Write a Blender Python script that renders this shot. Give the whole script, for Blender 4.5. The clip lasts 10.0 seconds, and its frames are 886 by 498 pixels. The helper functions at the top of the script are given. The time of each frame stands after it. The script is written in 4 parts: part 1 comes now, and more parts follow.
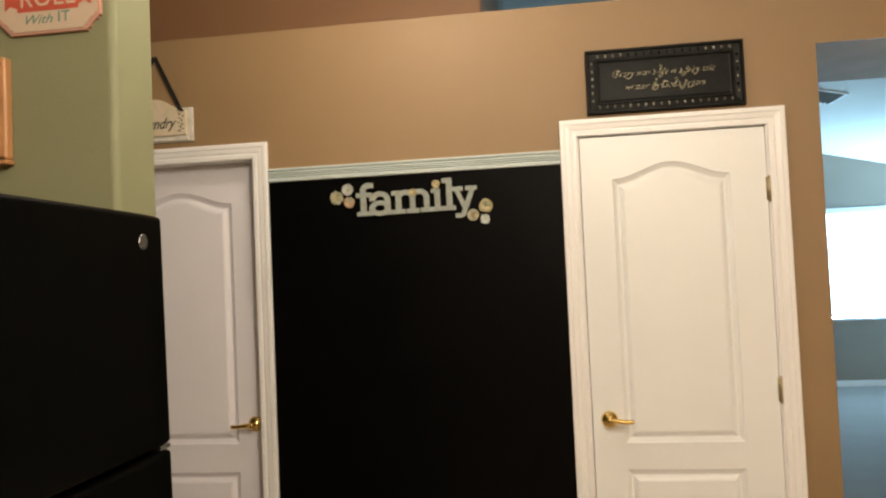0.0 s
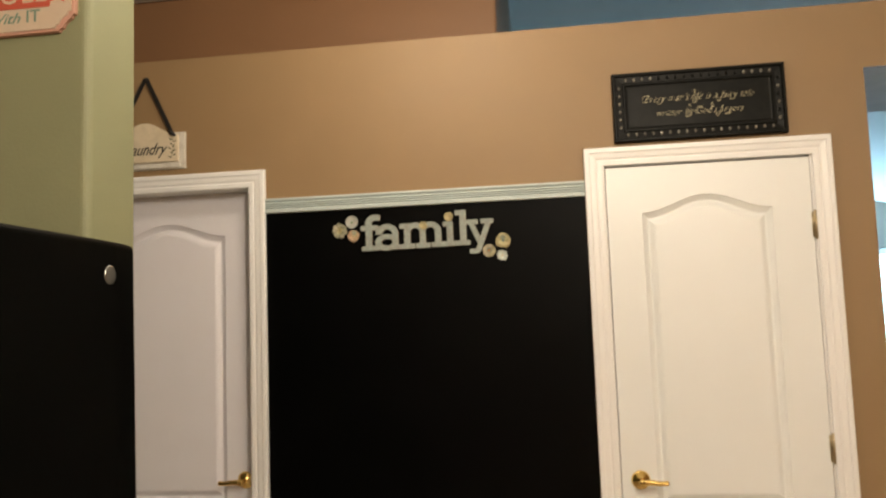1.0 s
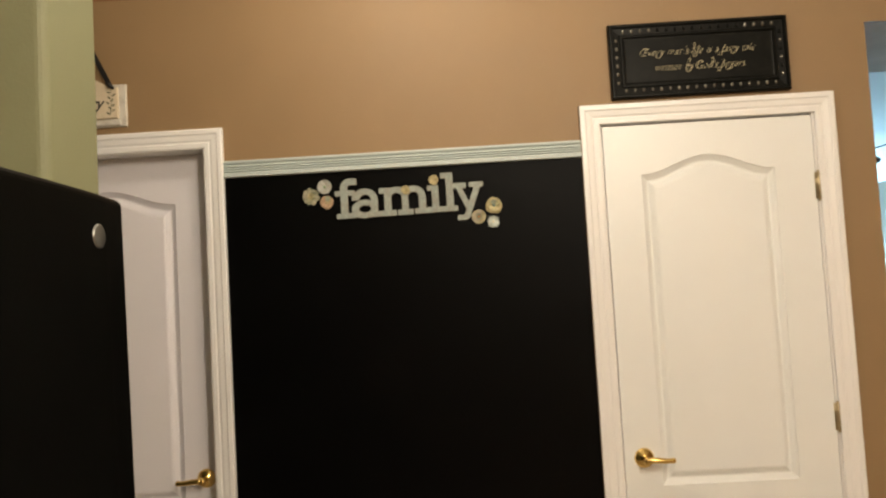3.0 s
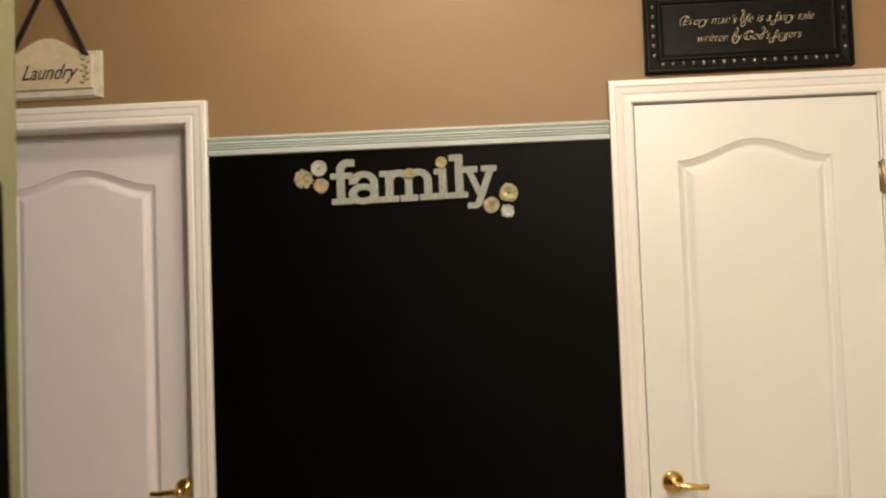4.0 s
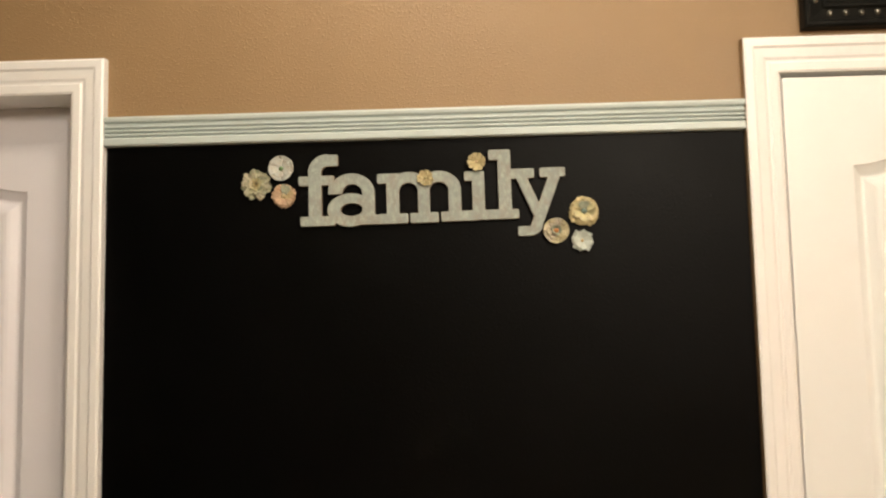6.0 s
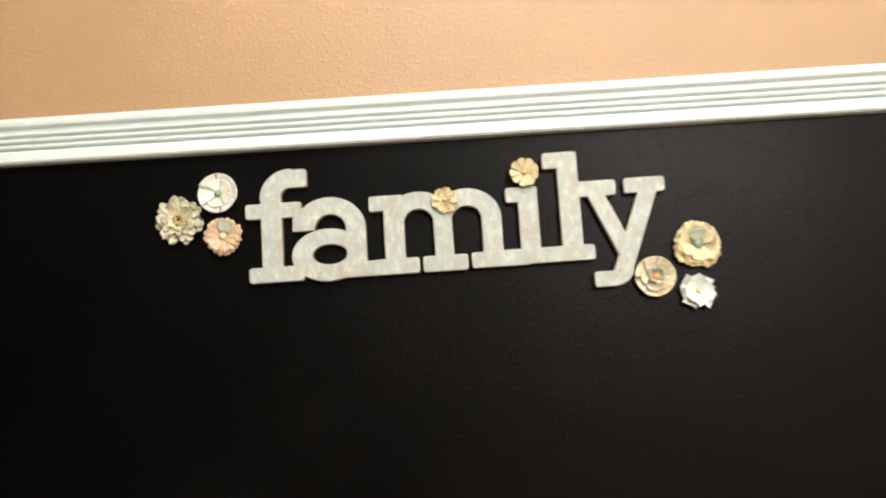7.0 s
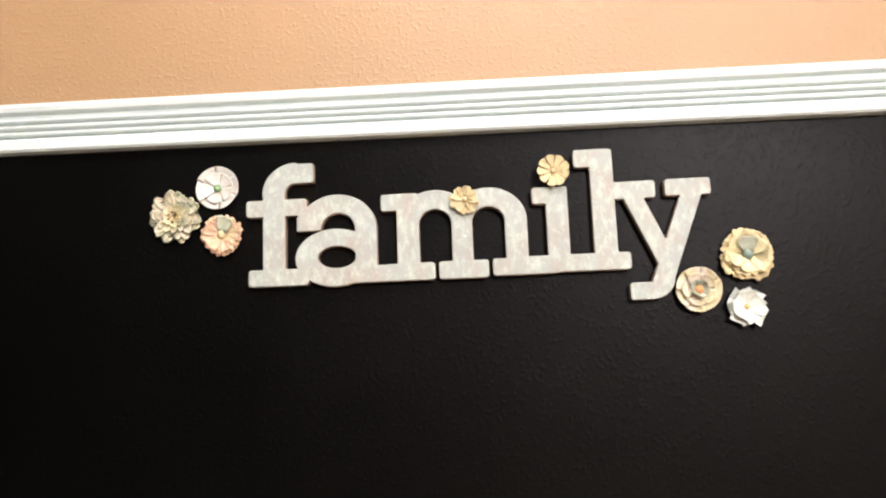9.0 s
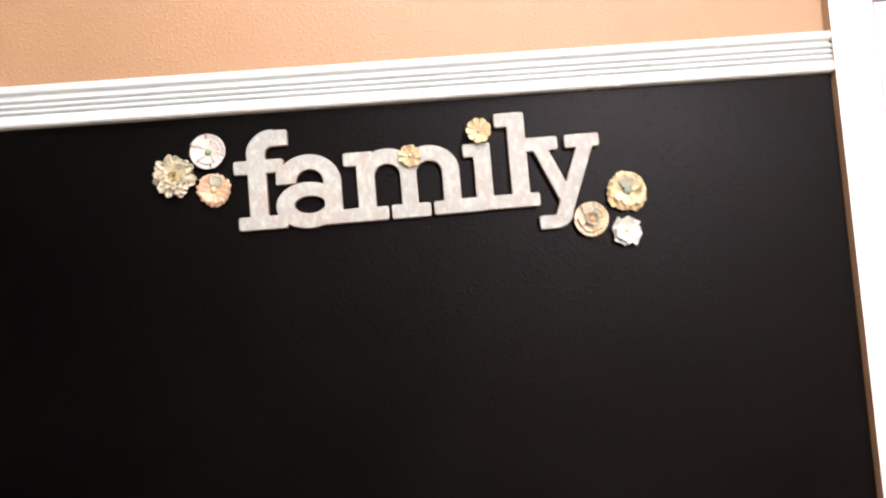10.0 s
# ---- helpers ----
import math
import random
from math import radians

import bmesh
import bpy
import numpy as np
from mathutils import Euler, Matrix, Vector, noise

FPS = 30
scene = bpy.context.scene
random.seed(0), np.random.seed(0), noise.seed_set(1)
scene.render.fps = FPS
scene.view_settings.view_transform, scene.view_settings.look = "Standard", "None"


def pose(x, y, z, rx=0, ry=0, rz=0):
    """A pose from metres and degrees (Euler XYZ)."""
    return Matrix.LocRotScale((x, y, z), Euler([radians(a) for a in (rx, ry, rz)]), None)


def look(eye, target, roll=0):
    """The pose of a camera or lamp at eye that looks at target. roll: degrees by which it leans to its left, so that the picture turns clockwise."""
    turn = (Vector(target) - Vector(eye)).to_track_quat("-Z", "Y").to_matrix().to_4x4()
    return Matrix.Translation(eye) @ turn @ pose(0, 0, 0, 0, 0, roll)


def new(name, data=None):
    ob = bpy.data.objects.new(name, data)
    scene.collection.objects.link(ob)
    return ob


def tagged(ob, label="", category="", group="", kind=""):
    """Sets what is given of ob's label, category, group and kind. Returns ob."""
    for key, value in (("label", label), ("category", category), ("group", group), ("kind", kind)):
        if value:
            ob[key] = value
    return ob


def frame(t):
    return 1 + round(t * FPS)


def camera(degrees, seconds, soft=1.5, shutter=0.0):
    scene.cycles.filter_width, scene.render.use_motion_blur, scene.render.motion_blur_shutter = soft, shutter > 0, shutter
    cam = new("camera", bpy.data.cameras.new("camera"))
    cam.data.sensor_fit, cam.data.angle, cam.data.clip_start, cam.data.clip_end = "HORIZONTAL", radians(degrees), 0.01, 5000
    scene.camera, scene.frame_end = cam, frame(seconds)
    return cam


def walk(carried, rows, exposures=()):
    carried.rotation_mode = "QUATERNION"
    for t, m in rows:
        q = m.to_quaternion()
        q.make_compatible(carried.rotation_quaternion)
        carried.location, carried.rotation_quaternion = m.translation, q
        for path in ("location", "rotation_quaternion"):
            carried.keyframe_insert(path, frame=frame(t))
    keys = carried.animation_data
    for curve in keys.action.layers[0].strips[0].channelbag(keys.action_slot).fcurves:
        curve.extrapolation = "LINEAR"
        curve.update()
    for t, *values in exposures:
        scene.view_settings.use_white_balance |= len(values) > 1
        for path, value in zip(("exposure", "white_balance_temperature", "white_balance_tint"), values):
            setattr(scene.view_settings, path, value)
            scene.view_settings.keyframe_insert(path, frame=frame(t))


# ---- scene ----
cam = camera(61.1, 10.0, soft=2.15, shutter=0.4)
PATH = [
    (0, (-0.154, -3.048, 1.5), (-0.426, -1.068, 1.573), -2.5),
    (0.2, (-0.171, -3.006, 1.499), (-0.447, -1.027, 1.588), -1.9),
    (0.5, (-0.195, -2.902, 1.502), (-0.453, -0.924, 1.648), -2.8),
    (0.8, (-0.218, -2.82, 1.506), (-0.466, -0.845, 1.701), -1.9),
    (1, (-0.24, -2.786, 1.507), (-0.506, -0.812, 1.686), -2.0),
    (1.2, (-0.289, -2.761, 1.508), (-0.535, -0.782, 1.665), -2.1),
    (1.5, (-0.391, -2.712, 1.505), (-0.482, -0.719, 1.648), -1.9),
    (1.8, (-0.469, -2.679, 1.509), (-0.473, -0.684, 1.645), -3.3),
    (2, (-0.51, -2.665, 1.499), (-0.476, -0.668, 1.62), -3.3),
    (2.2, (-0.539, -2.65, 1.501), (-0.482, -0.653, 1.601), -2.7),
    (2.5, (-0.558, -2.619, 1.494), (-0.526, -0.622, 1.596), -2.8),
    (2.7, (-0.549, -2.601, 1.494), (-0.54, -0.605, 1.623), -3.2),
    (3.8, (-0.483, -2.333, 1.528), (-0.595, -0.336, 1.56), -2.1),
    (4, (-0.481, -2.267, 1.531), (-0.579, -0.271, 1.608), -2.0),
    (4.2, (-0.508, -2.189, 1.545), (-0.567, -0.192, 1.628), -1.6),
    (4.5, (-0.54, -2.107, 1.563), (-0.543, -0.111, 1.685), -2.9),
    (4.8, (-0.596, -1.988, 1.552), (-0.564, 0.006, 1.713), -3.2),
    (5, (-0.626, -1.929, 1.545), (-0.594, 0.064, 1.713), -2.9),
    (5.2, (-0.648, -1.846, 1.576), (-0.604, 0.15, 1.703), -3.1),
    (6.3, (-0.6, -1.252, 1.621), (-0.689, 0.735, 1.837), -0.7),
    (6.5, (-0.647, -1.142, 1.65), (-0.677, 0.84, 1.911), -0.4),
    (6.8, (-0.706, -0.981, 1.668), (-0.658, 1.005, 1.917), -4.3),
    (7, (-0.668, -0.905, 1.686), (-0.718, 1.08, 1.923), -3.2),
    (7.2, (-0.66, -0.845, 1.688), (-0.772, 1.133, 1.954), -2.7),
    (7.5, (-0.652, -0.791, 1.679), (-0.8, 1.178, 2.003), -2.8),
    (7.8, (-0.662, -0.759, 1.68), (-0.805, 1.202, 2.05), -1.6),
    (8, (-0.664, -0.752, 1.674), (-0.805, 1.202, 2.075), -1.1),
    (8.2, (-0.667, -0.757, 1.681), (-0.816, 1.203, 2.044), -1.3),
    (8.5, (-0.662, -0.77, 1.683), (-0.798, 1.197, 2.02), -1.4),
    (8.8, (-0.66, -0.795, 1.686), (-0.798, 1.18, 1.974), -2.0),
    (9, (-0.661, -0.817, 1.683), (-0.782, 1.16, 1.967), -1.7),
    (9.2, (-0.651, -0.841, 1.684), (-0.764, 1.141, 1.934), -1.9),
    (9.5, (-0.641, -0.897, 1.68), (-0.721, 1.093, 1.862), -2.2),
    (9.8, (-0.687, -0.987, 1.662), (-0.633, 1.006, 1.826), -2.9),
    (10, (-0.677, -1.04, 1.654), (-0.623, 0.955, 1.781), -4.4),
]
EXPOSURES = [(0.0, 0.18, 6550, 10), (2.7, 0.13, 6600, 9), (5.0, 0.21, 6500, 9), (6.5, 0.80, 6300, 11), (7.0, 1.36, 5650, 12), (7.5, 1.49, 5480, 13), (8.5, 1.49, 5450, 16), (9.5, 1.50, 5600, 24), (10.0, 1.60, 5550, 28)]
walk(cam, [(t, look(eye, target, roll)) for t, eye, target, roll in PATH], EXPOSURES)

# ---- world and lamps ----
world = bpy.data.worlds.new("sky")
scene.world = world
world.use_nodes = True
wn = world.node_tree
sky = wn.nodes.new("ShaderNodeTexSky")
sky.sky_type, sky.sun_disc = "NISHITA", False
sky.sun_elevation, sky.sun_rotation = radians(40), radians(200)
wn.nodes["Background"].inputs["Strength"].default_value = 0.12
wn.links.new(sky.outputs["Color"], wn.nodes["Background"].inputs["Color"])

# All out of view; the two rear lamps are added to brighten the doors.
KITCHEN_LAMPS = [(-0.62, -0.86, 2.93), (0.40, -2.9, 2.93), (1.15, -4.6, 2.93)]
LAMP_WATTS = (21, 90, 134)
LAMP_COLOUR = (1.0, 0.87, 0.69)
DAY_COLOUR = (0.42, 0.76, 1.0)


def area_lamp(name, m, sx, sy, watts, colour):
    data = bpy.data.lights.new(name, "AREA")
    data.shape, data.size, data.size_y = "RECTANGLE", sx, sy
    data.energy, data.color = watts, colour
    ob = new(name, data)
    ob.matrix_world = m
    return ob


# daylight just outside the two living-room windows
area_lamp("daylight_far", pose(3.78, 6.98, 1.46, -90, 0, 0), 1.5, 1.6, 85, DAY_COLOUR)
area_lamp("daylight_side", pose(4.85, 6.0, 1.5, 90, 0, 90), 2.0, 1.6, 36, DAY_COLOUR)
# lamps added on the sills, facing up, to brighten the ceiling like upward daylight
area_lamp("added_sill_lamp_far", pose(3.77, 6.682, 0.783, 180, 0, 0), 1.04, 0.028, 78, DAY_COLOUR)
area_lamp("added_sill_lamp_side", pose(4.552, 5.77, 0.803, 180, 0, 90), 1.10, 0.028, 72, DAY_COLOUR)


# ---- materials ----
def nodes_of(mat):
    return mat.node_tree.nodes, mat.node_tree.links


def material(name, colour, rough=0.6, metal=0.0, vary=0.06, scale=6.0, bump=0.0, bump_scale=150.0,
             second=None, second_amount=0.0, second_scale=20.0, coat=0.0, bump_dist=0.002, island=0.0, spec=0.5, rough_vary=0.08, flecks=None):
    """A painted or natural surface: broad stains, fine grain and relief, in object space metres."""
    mat = bpy.data.materials.new(name)
    mat.use_nodes = True
    n, l = nodes_of(mat)
    p = n["Principled BSDF"]
    p.inputs["Roughness"].default_value = rough
    p.inputs["Metallic"].default_value = metal
    p.inputs["Coat Weight"].default_value = coat
    p.inputs["Specular IOR Level"].default_value = spec
    geo = n.new("ShaderNodeNewGeometry")
    big = n.new("ShaderNodeTexNoise")
    big.inputs["Scale"].default_value, big.inputs["Detail"].default_value = scale, 5
    l.new(geo.outputs["Position"], big.inputs["Vector"])
    mix = n.new("ShaderNodeMix")
    mix.data_type = "RGBA"
    a = [max(0, c * (1 - vary)) for c in colour] + [1]
    b = [min(1, c * (1 + vary)) for c in colour] + [1]
    mix.inputs["A"].default_value, mix.inputs["B"].default_value = a, b
    l.new(big.outputs["Fac"], mix.inputs["Factor"])
    out = mix.outputs["Result"]
    if second:
        fine = n.new("ShaderNodeTexNoise")
        fine.inputs["Scale"].default_value, fine.inputs["Detail"].default_value = second_scale, 8
        fine.inputs["Roughness"].default_value = 0.65
        l.new(geo.outputs["Position"], fine.inputs["Vector"])
        ramp = n.new("ShaderNodeMapRange")
        ramp.inputs["From Min"].default_value, ramp.inputs["From Max"].default_value = 0.45, 0.65
        ramp.inputs["To Max"].default_value = second_amount
        l.new(fine.outputs["Fac"], ramp.inputs["Value"])
        m2 = n.new("ShaderNodeMix")
        m2.data_type = "RGBA"
        l.new(ramp.outputs["Result"], m2.inputs["Factor"])
        l.new(out, m2.inputs["A"])
        m2.inputs["B"].default_value = (*second, 1)
        out = m2.outputs["Result"]
    if island:
        info = n.new("ShaderNodeObjectInfo")
        hsv = n.new("ShaderNodeHueSaturation")
        rng = n.new("ShaderNodeMapRange")
        rng.inputs["To Min"].default_value, rng.inputs["To Max"].default_value = 1 - island, 1 + island
        l.new(info.outputs["Random"], rng.inputs["Value"])
        l.new(rng.outputs["Result"], hsv.inputs["Value"])
        l.new(out, hsv.inputs["Color"])
        out = hsv.outputs["Color"]
    l.new(out, p.inputs["Base Color"])
    rr = n.new("ShaderNodeMapRange")
    rr.inputs["To Min"].default_value, rr.inputs["To Max"].default_value = max(0.02, rough - rough_vary), min(1, rough + rough_vary)
    l.new(big.outputs["Fac"], rr.inputs["Value"])
    l.new(rr.outputs["Result"], p.inputs["Roughness"])
    if bump:
        tex = n.new("ShaderNodeTexNoise")
        tex.inputs["Scale"].default_value, tex.inputs["Detail"].default_value = bump_scale, 3
        l.new(geo.outputs["Position"], tex.inputs["Vector"])
        bm = n.new("ShaderNodeBump")
        bm.inputs["Strength"].default_value, bm.inputs["Distance"].default_value = bump, bump_dist
        height = tex.outputs["Fac"]
        if flecks:
            # sprayed wall texture: flat between, with separate raised spatters
            ramp = n.new("ShaderNodeMapRange")
            ramp.interpolation_type = "SMOOTHSTEP"
            ramp.inputs["From Min"].default_value, ramp.inputs["From Max"].default_value = flecks
            l.new(height, ramp.inputs["Value"])
            height = ramp.outputs["Result"]
        l.new(height, bm.inputs["Height"])
        l.new(bm.outputs["Normal"], p.inputs["Normal"])
    return mat


TAN = material("tan_wall_paint", (0.284, 0.180, 0.089), 0.55, vary=0.05, bump=0.23, bump_scale=205, bump_dist=0.0030, flecks=(0.50, 0.74))
UPPER_BROWN = material("red_brown_upper_wall", (0.250, 0.128, 0.060), 0.55, vary=0.05, bump=0.23, bump_scale=205, bump_dist=0.0030, flecks=(0.50, 0.74))
# ceiling white toned down and mottled; the soffit's shade is put into the colour
SHADED_SOFFIT = material("shaded_soffit_white", (0.62, 0.61, 0.59), 0.8, vary=0.32, scale=5, bump=0.6, bump_scale=60, bump_dist=0.006)
GREY_WALL = material("grey_beige_paint", (0.30, 0.265, 0.23), 0.65, vary=0.05, bump=0.3, bump_scale=150)
GREEN = material("sage_green_paint", (0.255, 0.262, 0.150), 0.55, vary=0.05, bump=0.22, bump_scale=170, bump_dist=0.003)
CEILING_WHITE = material("ceiling_white", (0.72, 0.72, 0.70), 0.85, vary=0.04, bump=0.6, bump_scale=60, bump_dist=0.006)
CHALK = material("chalkboard_paint", (0.0004, 0.0004, 0.0004), 0.43, vary=0.25, scale=3, bump=0.10, bump_scale=205, bump_dist=0.0030, flecks=(0.50, 0.74),
                 second=(0.0014, 0.0014, 0.0014), second_amount=0.6, second_scale=5, spec=0.075)
DOOR_WHITE = material("white_door_paint", (0.84, 0.855, 0.85), 0.38, vary=0.03, scale=4, bump=0.08, bump_scale=260, bump_dist=0.001)
TRIM_WHITE = material("white_trim_paint", (0.87, 0.86, 0.855), 0.35, vary=0.03, scale=7)
# door white cooled; the cool daylight on this leaf is put into its colour
COOL_LIT_WHITE = material("cool_lit_door_white", (0.79, 0.77, 0.82), 0.38, vary=0.03, scale=4, bump=0.08, bump_scale=260, bump_dist=0.001)
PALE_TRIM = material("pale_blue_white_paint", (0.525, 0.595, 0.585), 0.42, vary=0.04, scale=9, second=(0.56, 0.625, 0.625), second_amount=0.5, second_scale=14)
BRASS = material("polished_brass", (0.80, 0.56, 0.20), 0.18, metal=1.0, vary=0.08, scale=30)
FRIDGE_BLACK = material("black_textured_enamel", (0.0006, 0.0007, 0.0004), 0.48, vary=0.2, scale=5, bump=0.25, bump_scale=420, bump_dist=0.001, spec=0.045)
RUBBER = material("black_gasket", (0.01, 0.01, 0.01), 0.8)
BADGE = material("dulled_silver", (0.26, 0.26, 0.25), 0.40, metal=1.0)
CHROME = material("brushed_silver", (0.45, 0.45, 0.44), 0.32, metal=1.0)
SIGN_BLACK = material("black_enamelled_tin", (0.006, 0.006, 0.005), 0.36, vary=0.2, scale=12, second=(0.015, 0.014, 0.011), second_amount=0.5, second_scale=40, spec=0.06)
WORN_BRASS = material("worn_brass", (0.46, 0.37, 0.23), 0.38, metal=1.0, vary=0.2, scale=60)
BEAD = material("worn_silver_bead", (0.36, 0.34, 0.29), 0.30, metal=0.9, island=0.45)
CREAM_PAINT = material("cream_lettering", (0.72, 0.63, 0.40), 0.6)
LAUNDRY_BACK = material("chipped_white_board", (0.66, 0.62, 0.55), 0.6, vary=0.06, scale=14, second=(0.38, 0.33, 0.27), second_amount=0.5, second_scale=30)
LAUNDRY_FACE = material("cream_plaque_paint", (0.66, 0.56, 0.41), 0.6, vary=0.07, scale=14, second=(0.46, 0.38, 0.26), second_amount=0.35, second_scale=25)
INK = material("black_ink", (0.015, 0.013, 0.012), 0.6)
OLIVE_INK = material("olive_ink", (0.10, 0.10, 0.05), 0.7)
RIBBON = material("black_ribbon", (0.012, 0.011, 0.011), 0.5)
LETTER_EDGE = material("raw_wood_edge", (0.24, 0.175, 0.125), 0.7, vary=0.15, scale=30)
RED = material("red_sign_paint", (0.55, 0.10, 0.06), 0.55, vary=0.1, scale=40)
SIGN_CREAM = material("aged_cream_paint", (0.62, 0.50, 0.38), 0.55, vary=0.08, scale=30)
TEAL_INK = material("faded_teal_ink", (0.16, 0.28, 0.22), 0.6)
PINK_EDGE = material("faded_pink_paint", (0.58, 0.32, 0.24), 0.55)
ORANGE_WOOD = material("varnished_pine", (0.55, 0.27, 0.11), 0.4, vary=0.14, scale=16)
DARK_WOOD = material("dark_wood_edge", (0.10, 0.05, 0.03), 0.5)
CARPET = material("beige_carpet", (0.36, 0.345, 0.33), 0.95, vary=0.10, scale=3, bump=0.8, bump_scale=300, bump_dist=0.006)
TILE = material("beige_floor_tile", (0.42, 0.35, 0.27), 0.4, vary=0.1, scale=4)
VINYL = material("white_vinyl", (0.82, 0.83, 0.84), 0.4)
DARK_METAL = material("dark_bronze_metal", (0.05, 0.045, 0.04), 0.45, metal=0.6)
VENT_GREY = material("grey_vent_paint", (0.35, 0.36, 0.36), 0.5)


def whitewash():
    """Chalky blue-white paint dragged upright over tan wood, with rubbed patches and specks."""
    mat = material("whitewashed_wood", (0.283, 0.316, 0.288), 0.6, vary=0.08, scale=30)
    n, l = nodes_of(mat)
    p = n["Principled BSDF"]
    old = p.inputs["Base Color"].links[0].from_socket
    geo = n.new("ShaderNodeNewGeometry")
    stretch = n.new("ShaderNodeMapping")
    stretch.inputs["Scale"].default_value = (0.75, 1.0, 0.42)
    stretch.inputs["Rotation"].default_value = (0.0, radians(14), 0.0)
    l.new(geo.outputs["Position"], stretch.inputs["Vector"])
    for scale, lo, hi, amount, colour in ((52.0, 0.47, 0.66, 0.55, (0.285, 0.235, 0.182)), (150.0, 0.48, 0.66, 0.62, (0.475, 0.54, 0.49)), (420.0, 0.60, 0.70, 0.45, (0.58, 0.60, 0.56)), (300.0, 0.64, 0.72, 0.55, (0.24, 0.165, 0.115))):
        tex = n.new("ShaderNodeTexNoise")
        tex.inputs["Scale"].default_value, tex.inputs["Detail"].default_value, tex.inputs["Roughness"].default_value = scale, 9, 0.7
        l.new(stretch.outputs["Vector"], tex.inputs["Vector"])
        rng = n.new("ShaderNodeMapRange")
        rng.inputs["From Min"].default_value, rng.inputs["From Max"].default_value, rng.inputs["To Max"].default_value = lo, hi, amount
        l.new(tex.outputs["Fac"], rng.inputs["Value"])
        mix = n.new("ShaderNodeMix")
        mix.data_type = "RGBA"
        l.new(rng.outputs["Result"], mix.inputs["Factor"])
        l.new(old, mix.inputs["A"])
        mix.inputs["B"].default_value = (*colour, 1)
        old = mix.outputs["Result"]
    l.new(old, p.inputs["Base Color"])
    return mat


LETTER = whitewash()


def petal_paint(name, colour, tint, amount, third=None, island=0.22, third_scale=42.0):
    """Printed craft paper: a ground colour, small blotches of a tint and, where given, large patches of a third colour."""
    mat = material(name, colour, 0.75, vary=0.12, scale=70, second=tint, second_amount=amount, second_scale=95, island=island, bump=0.3, bump_scale=500, bump_dist=0.0006)
    if third:
        n, l = nodes_of(mat)
        p = n["Principled BSDF"]
        old = p.inputs["Base Color"].links[0].from_socket
        geo, tex = n.new("ShaderNodeNewGeometry"), n.new("ShaderNodeTexNoise")
        tex.inputs["Scale"].default_value, tex.inputs["Detail"].default_value = third_scale, 4
        l.new(geo.outputs["Position"], tex.inputs["Vector"])
        rng = n.new("ShaderNodeMapRange")
        rng.inputs["From Min"].default_value, rng.inputs["From Max"].default_value, rng.inputs["To Max"].default_value = 0.50, 0.60, 0.85
        l.new(tex.outputs["Fac"], rng.inputs["Value"])
        mix = n.new("ShaderNodeMix")
        mix.data_type = "RGBA"
        l.new(rng.outputs["Result"], mix.inputs["Factor"])
        l.new(old, mix.inputs["A"])
        mix.inputs["B"].default_value = (*third, 1)
        l.new(mix.outputs["Result"], p.inputs["Base Color"])
    return mat


PETAL_SAGE = petal_paint("sage_cream_paper", (0.43, 0.42, 0.27), (0.10, 0.135, 0.10), 1.0, (0.49, 0.44, 0.33), third_scale=60.0)
PETAL_PINK = petal_paint("faded_pink_paper", (0.47, 0.43, 0.32), (0.22, 0.26, 0.18), 0.9, (0.33, 0.36, 0.25), third_scale=55.0)
PETAL_LEMON = petal_paint("pale_lemon_paper", (0.55, 0.495, 0.28), (0.30, 0.30, 0.17), 0.75, (0.58, 0.50, 0.34))
PETAL_WHITE = petal_paint("white_paper", (0.47, 0.485, 0.455), (0.46, 0.40, 0.30), 0.7, island=0.12)
PETAL_SNOW = petal_paint("bright_white_paper", (0.60, 0.65, 0.60), (0.53, 0.55, 0.50), 0.5, island=0.12)
PETAL_PEACH = petal_paint("peach_paper", (0.55, 0.375, 0.255), (0.40, 0.27, 0.15), 0.7, (0.50, 0.42, 0.24), island=0.16)
PETAL_CREAM = petal_paint("cream_paper", (0.52, 0.445, 0.25), (0.33, 0.26, 0.12), 0.85, (0.57, 0.48, 0.26))
PETAL_ROSE = petal_paint("printed_cream_paper", (0.54, 0.49, 0.32), (0.33, 0.27, 0.14), 0.85, (0.56, 0.50, 0.42), island=0.16)
PETAL_GREEN = petal_paint("pale_green_paper", (0.31, 0.35, 0.27), (0.44, 0.43, 0.29), 0.6)
PETAL_BLUE = petal_paint("blue_green_paper", (0.17, 0.24, 0.21), (0.26, 0.32, 0.26), 0.5, island=0.05)
SEED_GREEN = material("green_paper_centre", (0.18, 0.28, 0.14), 0.7)
SEED_ORANGE = material("orange_paper_centre", (0.60, 0.26, 0.10), 0.7)
SEED_DARK = material("dark_stamen", (0.10, 0.07, 0.03), 0.7)
SEED_GOLD = material("gold_stamen", (0.50, 0.36, 0.14), 0.6)

GLASS = bpy.data.materials.new("window_glass")
GLASS.use_nodes = True
gp = GLASS.node_tree.nodes["Principled BSDF"]
gp.inputs["Transmission Weight"].default_value, gp.inputs["Roughness"].default_value, gp.inputs["IOR"].default_value = 1.0, 0.0, 1.1

LAMP_GLASS = bpy.data.materials.new("lit_frosted_glass")
LAMP_GLASS.use_nodes = True
lp = LAMP_GLASS.node_tree.nodes["Principled BSDF"]
lp.inputs["Base Color"].default_value = (0.9, 0.85, 0.75, 1)
lp.inputs["Emission Color"].default_value = (*LAMP_COLOUR, 1)
lp.inputs["Emission Strength"].default_value = 4.0


